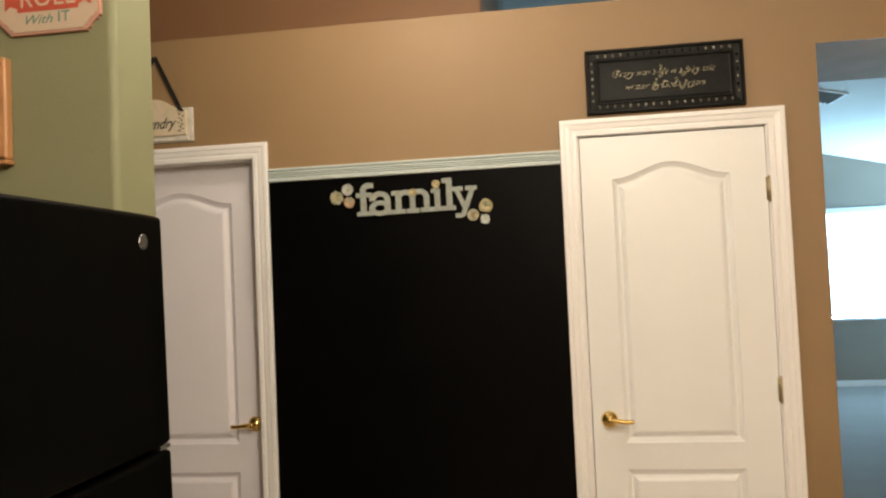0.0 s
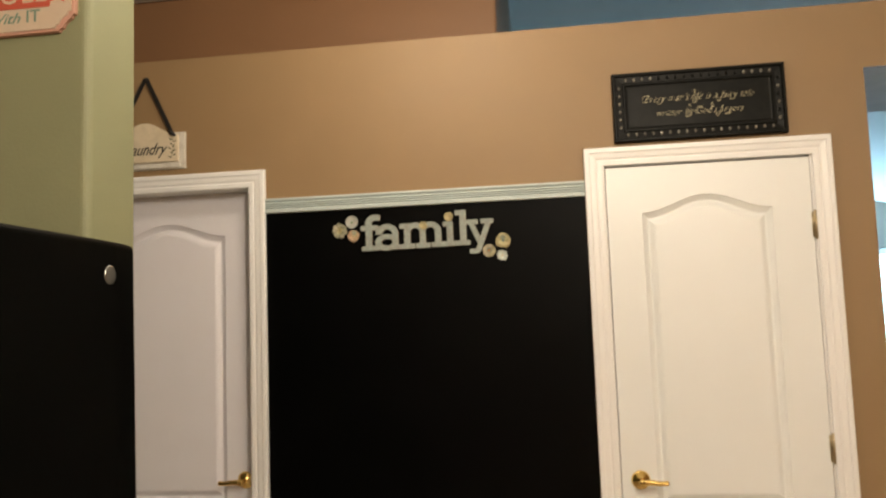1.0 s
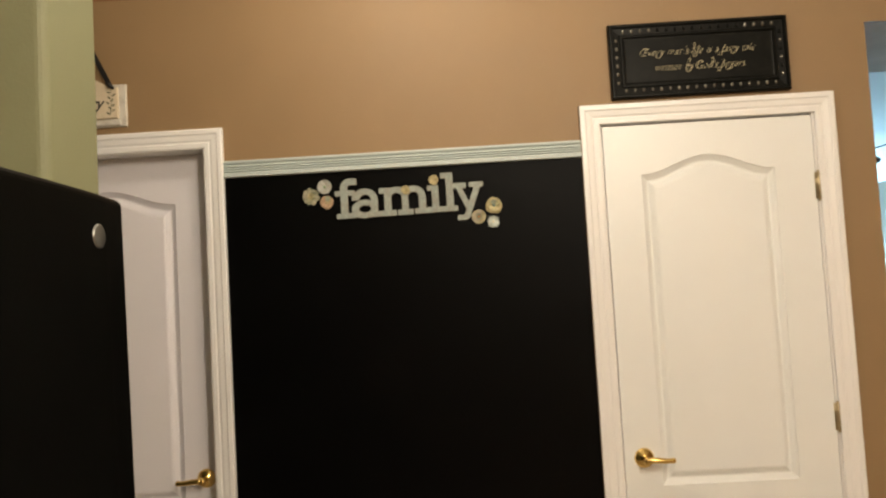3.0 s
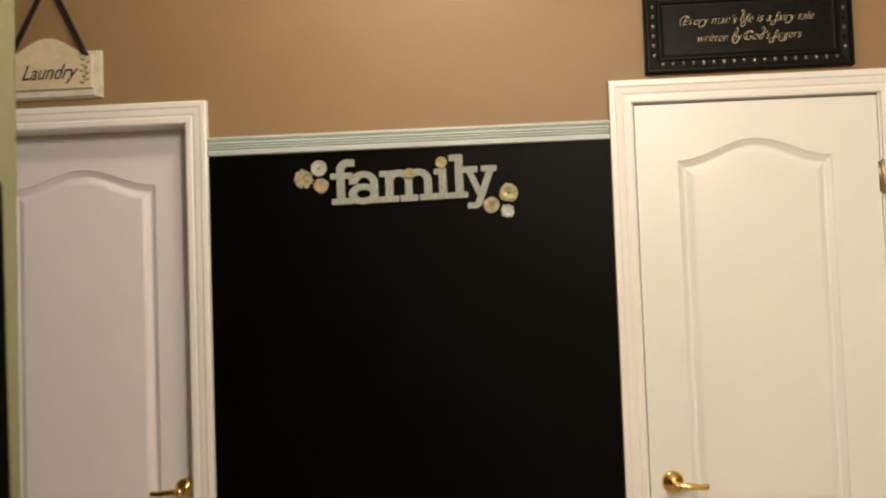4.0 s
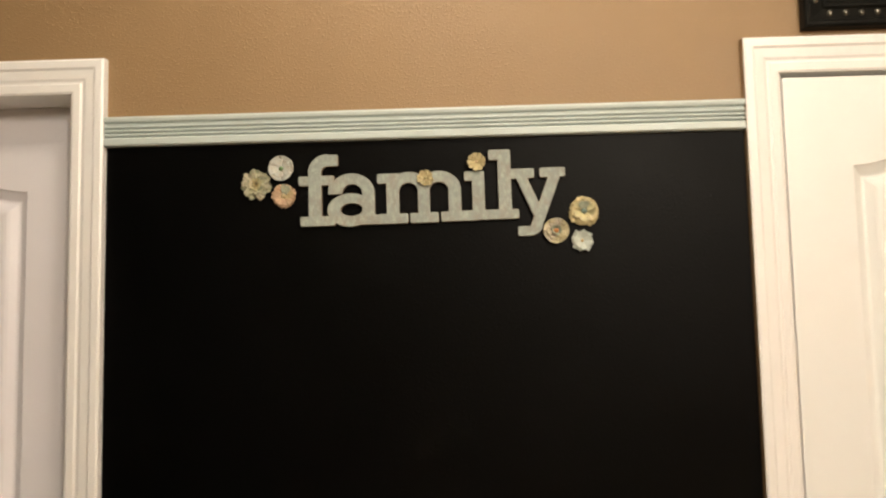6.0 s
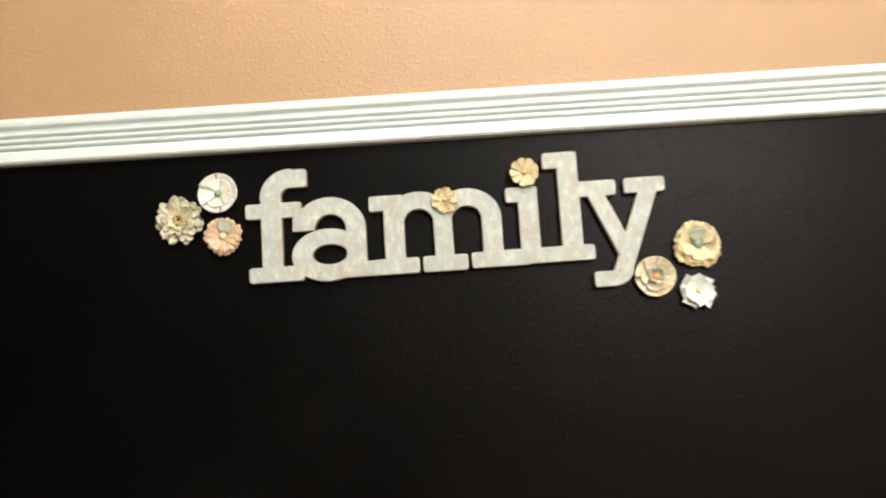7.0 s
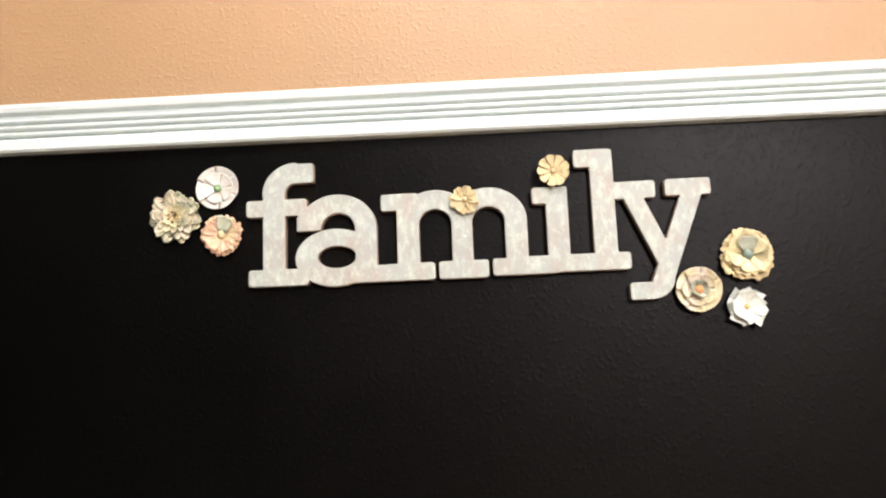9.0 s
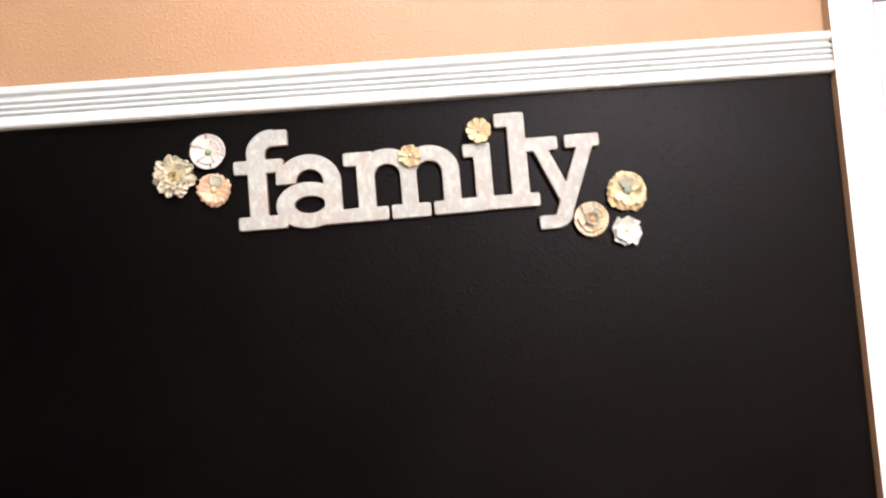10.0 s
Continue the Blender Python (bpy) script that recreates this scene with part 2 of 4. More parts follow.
# ---- mesh helpers ----
def mesh_from(name, bm, mats, smooth=False):
    me = bpy.data.meshes.new(name)
    bmesh.ops.recalc_face_normals(bm, faces=bm.faces)
    bm.to_mesh(me)
    bm.free()
    for mt in (mats if isinstance(mats, (list, tuple)) else [mats]):
        me.materials.append(mt)
    if smooth:
        for poly in me.polygons:
            poly.use_smooth = True
    return me


def part(name, bm, mats, parent=None, label="", smooth=False, at=None):
    """Link a bmesh as one mesh object under a thing or a part."""
    ob = new(name, mesh_from(name, bm, mats, smooth))
    if at is not None:
        ob.matrix_basis = at
    if parent is not None:
        ob.parent = parent
    if label:
        tagged(ob, label)
    return ob


def holder(name, x, y, z, label, category, kind="", group="", turn=0.0):
    ob = new(name)
    ob.matrix_basis = pose(x, y, z, 0, turn, 0)
    ob.empty_display_size = 0.05
    return tagged(ob, label, category, group, kind)


def box(x0, x1, y0, y1, z0, z1, bevel=0.0, bm=None, segments=2):
    bm = bm or bmesh.new()
    made = bmesh.ops.create_cube(bm, size=1.0)["verts"]
    for v in made:
        v.co = Vector(((x0 + x1) / 2 + v.co.x * (x1 - x0), (y0 + y1) / 2 + v.co.y * (y1 - y0), (z0 + z1) / 2 + v.co.z * (z1 - z0)))
    if bevel:
        edges = {e for v in made for e in v.link_edges}
        bmesh.ops.bevel(bm, geom=list(edges), offset=bevel, segments=segments, affect="EDGES", profile=0.5)
    return bm


def lathe(profile, steps=24, bm=None, m=Matrix()):
    """Turn (radius, height) pairs round local z."""
    bm = bm or bmesh.new()
    rings = []
    for r, h in profile:
        if r < 1e-6:
            rings.append([bm.verts.new(m @ Vector((0, 0, h)))])
        else:
            rings.append([bm.verts.new(m @ Vector((r * math.cos(2 * math.pi * i / steps), r * math.sin(2 * math.pi * i / steps), h))) for i in range(steps)])
    for a, b in zip(rings, rings[1:]):
        for i in range(steps):
            j = (i + 1) % steps
            quad = [a[i % len(a)], a[j % len(a)], b[j % len(b)], b[i % len(b)]]
            quad = list(dict.fromkeys(quad))
            if len(quad) > 2:
                bm.faces.new(quad)
    return bm


def tube(points, radius, steps=10, bm=None, flat=1.0):
    """A round bar along points; radius may be a list. flat squashes it along the frame's second axis."""
    bm = bm or bmesh.new()
    pts = [Vector(p) for p in points]
    radii = radius if isinstance(radius, (list, tuple)) else [radius] * len(pts)
    rings = []
    for i, p in enumerate(pts):
        d = (pts[min(i + 1, len(pts) - 1)] - pts[max(i - 1, 0)]).normalized()
        side = d.cross(Vector((0, 0, 1)))
        if side.length < 1e-3:
            side = d.cross(Vector((0, 1, 0)))
        side.normalize()
        up = side.cross(d)
        rings.append([bm.verts.new(p + radii[i] * (math.cos(2 * math.pi * k / steps) * side + flat * math.sin(2 * math.pi * k / steps) * up)) for k in range(steps)])
    for a, b in zip(rings, rings[1:]):
        for k in range(steps):
            bm.faces.new((a[k], a[(k + 1) % steps], b[(k + 1) % steps], b[k]))
    bm.faces.new(rings[0]), bm.faces.new(rings[-1])
    return bm


def extruded(outline, y0, y1, bm=None, bevel=0.0):
    """A plate whose outline is (x, z) pairs, from y0 (front) to y1 (back)."""
    bm = bm or bmesh.new()
    front = [bm.verts.new((x, y0, z)) for x, z in outline]
    back = [bm.verts.new((x, y1, z)) for x, z in outline]
    f0 = bm.faces.new(front)
    bm.faces.new(list(reversed(back)))
    k = len(outline)
    for i in range(k):
        bm.faces.new((front[i], back[i], back[(i + 1) % k], front[(i + 1) % k]))
    if bevel:
        bmesh.ops.bevel(bm, geom=list(f0.edges), offset=bevel, segments=2, affect="EDGES", profile=0.5)
    return bm


def written(name, text, size, mat, parent, m, depth=0.0006, shear=0.0, spacing=1.0, label="", width=None, thin=0.0):
    """Raised lettering in the built-in font, as a mesh, centred at m and facing -y."""
    cu = bpy.data.curves.new(name, "FONT")
    cu.body, cu.size, cu.shear, cu.space_character = text, size, shear, spacing
    cu.align_x, cu.align_y, cu.extrude, cu.resolution_u = "CENTER", "CENTER", depth, 3
    cu.offset = -thin
    tmp = bpy.data.objects.new(name, cu)
    scene.collection.objects.link(tmp)
    bpy.context.view_layer.update()
    me = bpy.data.meshes.new_from_object(tmp.evaluated_get(bpy.context.evaluated_depsgraph_get()))
    bpy.data.objects.remove(tmp)
    if width:
        xs = [v.co.x for v in me.vertices]
        k = width / (max(xs) - min(xs))
        for v in me.vertices:
            v.co.x *= k
    me.materials.clear()
    me.materials.append(mat)
    ob = new(name, me)
    ob.matrix_basis = m @ pose(0, 0, 0, 90, 0, 0)
    ob.parent = parent
    return tagged(ob, label) if label else ob


def setting(name, bm, mats, label, category, smooth=False):
    return tagged(part(name, bm, mats, None, "", smooth), label, category, "", "structure")


# ---- the large structure ----
LEDGE = 2.578          # top of the door wall
CEIL = 3.02            # kitchen ceiling
SOFFIT = 2.342         # underside of the ledge beyond the opening
FAR_Y, SIDE_X = 6.7, 4.57
EAVE, PITCH = 2.50, 0.23
SUNK = -0.05           # carpet level of the living room


def vault(x):
    return EAVE + PITCH * (SIDE_X - x)


L0, L1 = -2.138, -1.374     # laundry doorway
R0, R1 = -0.012, 0.716      # pantry doorway
HEAD = 2.036
OPEN0, OPEN1, OPEN_TOP = 0.915, 2.35, 2.338

w = box(-3.4, L0 - 0.012, 0, 0.12, 0, LEDGE)
box(L0 - 0.012, L1 + 0.012, 0, 0.12, HEAD + 0.012, LEDGE, bm=w)
box(L1 + 0.012, R0 - 0.012, 0, 0.12, 0, LEDGE, bm=w)
box(R0 - 0.012, R1 + 0.012, 0, 0.12, HEAD + 0.012, LEDGE, bm=w)
box(R1 + 0.012, OPEN0, 0, 0.12, 0, LEDGE, bm=w)
box(OPEN0, OPEN1, 0, 0.014, OPEN_TOP, LEDGE, bm=w)
box(OPEN1, 3.0, 0, 0.12, 0, LEDGE, bm=w)
bmesh.ops.remove_doubles(w, verts=w.verts, dist=0.0005)
setting("wall_north", w, TAN, "tan textured wall with doorways and a ledge on top", "wall")

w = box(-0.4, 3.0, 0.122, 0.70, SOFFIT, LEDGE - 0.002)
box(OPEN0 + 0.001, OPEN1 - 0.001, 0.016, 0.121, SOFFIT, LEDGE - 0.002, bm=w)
setting("plant_ledge", w, SHADED_SOFFIT, "boxed ledge running behind the tan wall top", "ledge")
setting("wall_upper", box(-3.4, -0.4, 0.41, 2.1, LEDGE - 0.1, 4.3, bevel=0.012), UPPER_BROWN, "warm brown upper wall rising behind the ledge, corner rounded", "wall")
setting("ledge_shelf", box(-3.4, -0.402, 0.122, 0.408, LEDGE - 0.1, LEDGE - 0.002), TAN, "tan shelf on top of the door wall", "ledge")
w = box(-3.4, -0.45, 2.0, 2.1, 0, LEDGE - 0.102)
box(-0.55, -0.45, 0.122, 2.0, 0, SOFFIT - 0.002, bm=w)
box(0.80, 0.90, 0.122, 1.2, 0, SOFFIT - 0.002, bm=w)
box(-0.448, 0.798, 1.1, 1.2, 0, SOFFIT - 0.002, bm=w)
setting("wall_closet", w, GREY_WALL, "plain walls round the rooms behind the doors", "wall")

# the stub of wall beside the refrigerator, with rounded corners
STUB_X, STUB_Y0, STUB_Y1 = -1.218, -1.285, -1.09
w = box(-3.4, STUB_X, STUB_Y0, STUB_Y1, 0, CEIL)
bmesh.ops.bevel(w, geom=[e for e in w.edges if abs(e.verts[0].co.x - STUB_X) < 1e-4 and abs(e.verts[1].co.x - STUB_X) < 1e-4 and abs(e.verts[0].co.z - e.verts[1].co.z) > 1],
                offset=0.02, segments=5, affect="EDGES", profile=0.5)
setting("wall_stub", w, GREEN, "sage green wall end with rounded corners", "wall")

w = box(-3.5, -3.4, -6.0, 2.1, 0, 4.4)
box(-3.4, 3.0, -6.1, -6.0, 0, CEIL, bm=w)
box(3.0, 3.1, -6.1, 0.12, 0, CEIL, bm=w)
setting("wall_kitchen", w, TAN, "plain tan kitchen walls", "wall")
setting("ceiling_kitchen", box(-3.4, 3.0, -6.0, 0.40, CEIL, CEIL + 0.1), CEILING_WHITE, "white textured kitchen ceiling", "ceiling")
setting("bulkhead", box(-0.39, 3.1, 0.30, 0.40, CEIL + 0.102, 4.2), TAN, "tan wall above the kitchen ceiling edge", "wall")
setting("floor_kitchen", box(-3.4, 3.0, -6.0, 0.2, -0.1, 0), TILE, "beige tiled kitchen floor", "floor")
setting("floor_living", box(-3.4, SIDE_X, 0.202, FAR_Y, -0.15, SUNK), CARPET, "beige cut-pile carpet", "carpet")

# living room: far wall and side wall with window openings
AX0, AX1, AZ0, AZ1 = 3.24, 4.30, 0.78, 2.13
BY0, BY1, BZ0, BZ1 = 5.20, 6.34, 0.80, 2.16
w = box(-0.4, AX0, FAR_Y, FAR_Y + 0.15, -0.15, 4.2)
box(AX1, SIDE_X + 0.15, FAR_Y, FAR_Y + 0.15, -0.15, 4.2, bm=w)
box(AX0, AX1, FAR_Y, FAR_Y + 0.15, -0.15, AZ0, bm=w)
box(AX0, AX1, FAR_Y, FAR_Y + 0.15, AZ1, 4.2, bm=w)
setting("wall_far", w, GREY_WALL, "grey-beige living room wall round a window", "wall")
w = box(SIDE_X, SIDE_X + 0.15, 0.12, BY0, -0.15, 2.8)
box(SIDE_X, SIDE_X + 0.15, BY1, FAR_Y, -0.15, 2.8, bm=w)
box(SIDE_X, SIDE_X + 0.15, BY0, BY1, -0.15, BZ0, bm=w)
box(SIDE_X, SIDE_X + 0.15, BY0, BY1, BZ1, 2.8, bm=w)
setting("wall_side", w, GREY_WALL, "grey-beige living room side wall with a window", "wall")
w = box(-0.5, -0.4, 2.102, FAR_Y, 0, 4.2)
box(3.1, SIDE_X, 0.02, 0.12, 0, 4.0, bm=w)
setting("wall_living", w, GREY_WALL, "plain living room walls", "wall")

w = bmesh.new()
low = [w.verts.new((x, y, vault(x))) for x, y in ((-3.6, 0.402), (SIDE_X + 0.15, 0.402), (SIDE_X + 0.15, FAR_Y + 0.15), (-3.6, FAR_Y + 0.15))]
face = w.faces.new(low)
top = bmesh.ops.extrude_face_region(w, geom=[face])
for v in top["geom"]:
    if isinstance(v, bmesh.types.BMVert):
        v.co.z += 0.12
setting("ceiling_living", w, CEILING_WHITE, "white textured sloping ceiling", "ceiling")
w = box(-0.39, SIDE_X - 0.014, FAR_Y - 0.014, FAR_Y, SUNK, SUNK + 0.075, bevel=0.003)
box(SIDE_X - 0.014, SIDE_X, 0.13, FAR_Y, SUNK, SUNK + 0.075, bevel=0.003, bm=w)
setting("baseboard", w, TRIM_WHITE, "white baseboard along the living room walls", "baseboard")

# painted board area and its moulding
setting("chalkboard", box(-1.3050, -0.0804, -0.003, -0.0002, 0.09, 1.9275), CHALK, "matte black chalkboard paint on textured wall", "chalkboard")


def moulding(x0, x1, z0):
    """A fluted rail: bold lower band, three reeds, a cove and a proud top bead; lengthwise along x."""
    prof = [(0.0, 0.0), (0.0005, 0.0140), (0.003, 0.0162), (0.0135, 0.0165), (0.0158, 0.0145)]
    for k in range(3):
        z = 0.0160 + 0.0080 * k
        prof += [(z + 0.0004, 0.0090), (z + 0.0022, 0.0088), (z + 0.0032, 0.0140), (z + 0.0052, 0.0154), (z + 0.0072, 0.0145)]
    prof += [(0.0405, 0.0095), (0.0450, 0.0088), (0.0464, 0.0140), (0.0480, 0.0160), (0.0530, 0.0172), (0.0572, 0.0164), (0.0580, 0.0)]
    bm = bmesh.new()
    rows = [[bm.verts.new((x, -d, z0 + z)) for z, d in prof] for x in (x0, x1)]
    for i in range(len(prof) - 1):
        bm.faces.new((rows[0][i], rows[0][i + 1], rows[1][i + 1], rows[1][i]))
    bm.faces.new(rows[0]), bm.faces.new(list(reversed(rows[1])))
    return bm


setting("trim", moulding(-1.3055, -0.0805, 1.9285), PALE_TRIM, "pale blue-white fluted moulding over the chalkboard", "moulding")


# ---- doors ----
CAS = [(0.0, 0.0), (0.0, 0.009), (0.004, 0.0112), (0.018, 0.0118), (0.0205, 0.0104), (0.0240, 0.0104), (0.0290, 0.0128), (0.046, 0.0148), (0.0500, 0.0178), (0.063, 0.0180), (0.067, 0.0160), (0.068, 0.0)]


def casing_piece(parent, x0, x1, top, which, edge=None):
    """One mitred length of door casing; u runs away from the opening."""
    bm = bmesh.new()
    rows = []
    for end in (0, 1):
        row = []
        for u, d in CAS:
            if which == "left":
                p = (x0 - u, -d, 0.0 if end == 0 else top + u)
            elif which == "right":
                p = (x1 + u, -d, top + u if end == 0 else 0.0)
            else:
                p = (x0 - u, -d, top + u) if end == 0 else (x1 + u, -d, top + u)
            row.append(bm.verts.new(p))
        rows.append(row)
    for i in range(len(CAS) - 1):
        bm.faces.new((rows[0][i], rows[0][i + 1], rows[1][i + 1], rows[1][i]))
    for row in rows:
        bm.faces.new(row)
    if edge:
        for v in rows[0][-1:]:
            for f in v.link_faces:
                f.material_index = 1 if len(f.verts) == 4 else 0
    return part("casing", bm, [TRIM_WHITE, edge] if edge else TRIM_WHITE, parent, "white moulded casing")


def arch_loop(x0, x1, z0, zs, rise, inset):
    """A panel outline, flat bottom and cathedral arch at the top, moved inwards by inset."""
    a, b, lo = x0 + inset, x1 - inset, z0 + inset
    pts = [(a, lo), (b, lo)]
    steps = 20 if rise else 1
    for i in range(steps + 1):
        s = i / steps
        x = b + (a - b) * s
        lift = rise * 0.5 * (1 - math.cos(2 * math.pi * s)) if rise else 0
        pts.append((x, zs - inset + lift))
    return pts


def door_slab(width, height, panels):
    """A moulded two-panel door skin with a thickness; local x from 0, front face at y = 0."""
    bm = bmesh.new()
    outer = [bm.verts.new((x, 0, z)) for x, z in ((0, 0.008), (width, 0.008), (width, height), (0, height))]
    edges = [bm.edges.new((outer[i], outer[(i + 1) % 4])) for i in range(4)]
    for x0, x1, z0, zs, rise in panels:
        rings = []
        for inset, depth in ((0, 0), (0.003, 0.0042), (0.010, 0.0088), (0.018, 0.0142), (0.021, 0.0150), (0.025, 0.0142), (0.037, 0.0048), (0.043, 0.0020), (0.048, 0.0012)):
            rings.append([bm.verts.new((x, depth, z)) for x, z in arch_loop(x0, x1, z0, zs, rise, inset)])
        k = len(rings[0])
        edges += [bm.edges.new((rings[0][i], rings[0][(i + 1) % k])) for i in range(k)]
        for r, s in zip(rings, rings[1:]):
            for i in range(k):
                bm.faces.new((r[i], r[(i + 1) % k], s[(i + 1) % k], s[i]))
        bm.faces.new(rings[-1])
    bmesh.ops.triangle_fill(bm, use_beauty=True, edges=edges)
    back = [bm.verts.new((v.co.x, 0.035, v.co.z)) for v in outer]
    for i in range(4):
        bm.faces.new((outer[i], outer[(i + 1) % 4], back[(i + 1) % 4], back[i]))
    bm.faces.new(back)
    return bm


def lever_handle(parent, x, y, z, way):
    """A brass lever on a round rose; way is +1 when the lever points to +x."""
    h = part("door_handle", lathe([(0, 0.020), (0.010, 0.020), (0.016, 0.014), (0.027, 0.010), (0.032, 0.004), (0.033, 0.0)], 32, m=pose(x, y, z, 90, 0, 0)), BRASS, parent, "polished brass lever handle", True)
    part("spindle", lathe([(0.0, 0.060), (0.011, 0.059), (0.013, 0.052), (0.0105, 0.042), (0.0105, 0.015)], 20, m=pose(x, y, z, 90, 0, 0)), BRASS, h, "", True)
    pts, rad = [], []
    for i in range(13):
        s = i / 12
        pts.append((x + way * (0.004 + 0.084 * s), y - 0.052 - 0.004 * math.sin(math.pi * s), z + 0.001 - 0.002 * s + 0.0015 * math.sin(2 * math.pi * s)))
        rad.append(0.0108 - 0.0030 * s + (0.0015 if i in (11,) else 0))
    part("lever", tube(pts, rad, 12), BRASS, h, "", True)
    return h


def hinge(parent, x, z):
    bm = lathe([(0, 0.052), (0.004, 0.051), (0.004, 0.047), (0.0052, 0.046), (0.0052, -0.046), (0.004, -0.047), (0.004, -0.051), (0, -0.052)], 14, m=pose(x, -0.0075, z))
    box(x - 0.010, x + 0.010, -0.0032, -0.0012, z - 0.0445, z + 0.0445, bm=bm)
    return part("hinge", bm, WORN_BRASS, parent, "rubbed brass hinge", True)


def jamb_set(parent, x0, x1, top, stop_y):
    for name, b in (("jamb", box(x0 - 0.0115, x0 + 0.006, 0.0005, 0.1195, 0, top)),
                    ("jamb", box(x1 - 0.006, x1 + 0.0115, 0.0005, 0.1195, 0, top)),
                    ("jamb", box(x0 - 0.0115, x1 + 0.0115, 0.0005, 0.1195, top + 0.0002, top + 0.0115))):
        part(name, b, TRIM_WHITE, parent)
    if stop_y is None:
        return
    for b in (box(x0 + 0.0062, x0 + 0.018, stop_y, stop_y + 0.03, 0, top - 0.001), box(x1 - 0.018, x1 - 0.0062, stop_y, stop_y + 0.03, 0, top - 0.001),
              box(x0 + 0.0182, x1 - 0.0182, stop_y, stop_y + 0.03, top - 0.012, top - 0.001)):
        part("door_stop", b, TRIM_WHITE, parent)


pantry = holder("door_1", 0.0, 0.0, 0.0, "closed white moulded two-panel arch-top pantry door, brass lever", "door", "structure")
slab = part("door_leaf", door_slab(0.710, 2.028, [(0.123, 0.575, 0.813, 1.857, 0.059), (0.123, 0.575, 0.20, 0.710, 0.0)]), DOOR_WHITE, pantry, "white painted two-panel arch-top door leaf", at=pose(-0.003, 0.0, 0.0))
jamb_set(pantry, R0, R1, HEAD, 0.040)
for side in ("left", "right", "head"):
    casing_piece(pantry, R0, R1, HEAD, side, TAN if side == "left" else None)
lever_handle(pantry, 0.062, 0.0, 0.907, 1)
for hz in (1.785, 1.010, 0.25):
    hinge(pantry, 0.712, hz)

laundry = holder("door_2", 0.0, 0.0, 0.0, "closed white moulded arch-top laundry door set deep in its frame", "door", "structure")
part("door_leaf", door_slab(0.752, 2.0352, [(0.135, 0.617, 0.813, 1.862, 0.057), (0.135, 0.617, 0.20, 0.690, 0.0)]), COOL_LIT_WHITE, laundry, "white painted two-panel arch-top door leaf", at=pose(L0 + 0.008, 0.084, 0.0))
jamb_set(laundry, L0, L1, HEAD, None)
for side in ("left", "right", "head"):
    casing_piece(laundry, L0, L1, HEAD, side)
lever_handle(laundry, -1.437, 0.084, 0.897, -1)

# ---- windows ----


def window(name, m, width, height, label):
    """A vinyl window with a sill and mini blinds, in local x across, y into the room negative."""
    win = new(name)
    win.matrix_basis = m
    tagged(win, label, "window", "", "structure")
    fr = part("window_frame", box(0, width, 0.06, 0.11, 0, 0.045), VINYL, win)
    for b in (box(0, width, 0.06, 0.11, height - 0.045, height), box(0, 0.045, 0.06, 0.11, 0.0452, height - 0.0452), box(width - 0.045, width, 0.06, 0.11, 0.0452, height - 0.0452)):
        part("window_frame", b, VINYL, win)
    g = part("pane", box(0.046, width - 0.046, 0.083, 0.087, 0.046, height - 0.046), GLASS, win)
    g.visible_shadow = False
    part("window_sill", box(-0.03, width + 0.03, -0.035, 0.058, -0.028, -0.001, bevel=0.006), VINYL, win)
    part("head_rail", box(0.004, width - 0.004, -0.02, 0.03, height - 0.075, height - 0.004, bevel=0.004), VINYL, win)
    slat = bmesh.new()
    rows = []
    for x in (0.008, width - 0.008):
        rows.append([slat.verts.new((x, 0.0125 * c, 0.002 * (1 - c * c))) for c in (-1, -0.5, 0, 0.5, 1)])
    for i in range(4):
        slat.faces.new((rows[0][i], rows[0][i + 1], rows[1][i + 1], rows[1][i]))
    data = mesh_from("slat", slat, VINYL)
    n = int((height - 0.11) / 0.040)
    for i in range(n):
        s = new("slat", data)
        s.matrix_basis = pose(0, 0.008, 0.030 + 0.040 * i, 8, 0, 0)
        s.parent = win
    part("bottom_rail", box(0.008, width - 0.008, -0.006, 0.022, 0.004, 0.016, bevel=0.003), VINYL, win)
    return win


window("window_1", pose(AX0, FAR_Y, AZ0), AX1 - AX0, AZ1 - AZ0, "bright living room window with open white mini blinds")
window("window_2", pose(SIDE_X, BY1, BZ0, 0, 0, -90), BY1 - BY0, BZ1 - BZ0, "bright side window with open white mini blinds")

# ---- kitchen ceiling lamps, unseen, the rear two added as fill ----


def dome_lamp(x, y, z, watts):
    lamp = holder("unseen_ceiling_lamp", x, y, z, "unseen round frosted glass ceiling lamp, lit warm", "ceiling lamp", "", "kitchen ceiling lamps")
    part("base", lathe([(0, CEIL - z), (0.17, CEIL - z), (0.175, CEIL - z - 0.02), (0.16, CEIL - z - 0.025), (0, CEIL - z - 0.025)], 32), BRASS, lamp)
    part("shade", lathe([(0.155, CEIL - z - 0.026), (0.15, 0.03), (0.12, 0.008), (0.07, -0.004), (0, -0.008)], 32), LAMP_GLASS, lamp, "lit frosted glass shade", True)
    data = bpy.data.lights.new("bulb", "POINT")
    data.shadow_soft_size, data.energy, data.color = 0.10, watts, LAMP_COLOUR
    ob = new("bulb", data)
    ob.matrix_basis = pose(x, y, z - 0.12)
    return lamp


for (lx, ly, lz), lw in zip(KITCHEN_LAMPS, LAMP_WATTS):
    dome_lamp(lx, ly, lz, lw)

# ---- refrigerator ----
FX, FY0, FY1, FTOP, FGAP = -0.994, -2.19, -1.420, 1.662, 1.138
fridge = holder("refrigerator", FX - 0.35, (FY0 + FY1) / 2, 0.0, "black textured top-freezer refrigerator beside the green wall", "refrigerator", turn=-0.9)


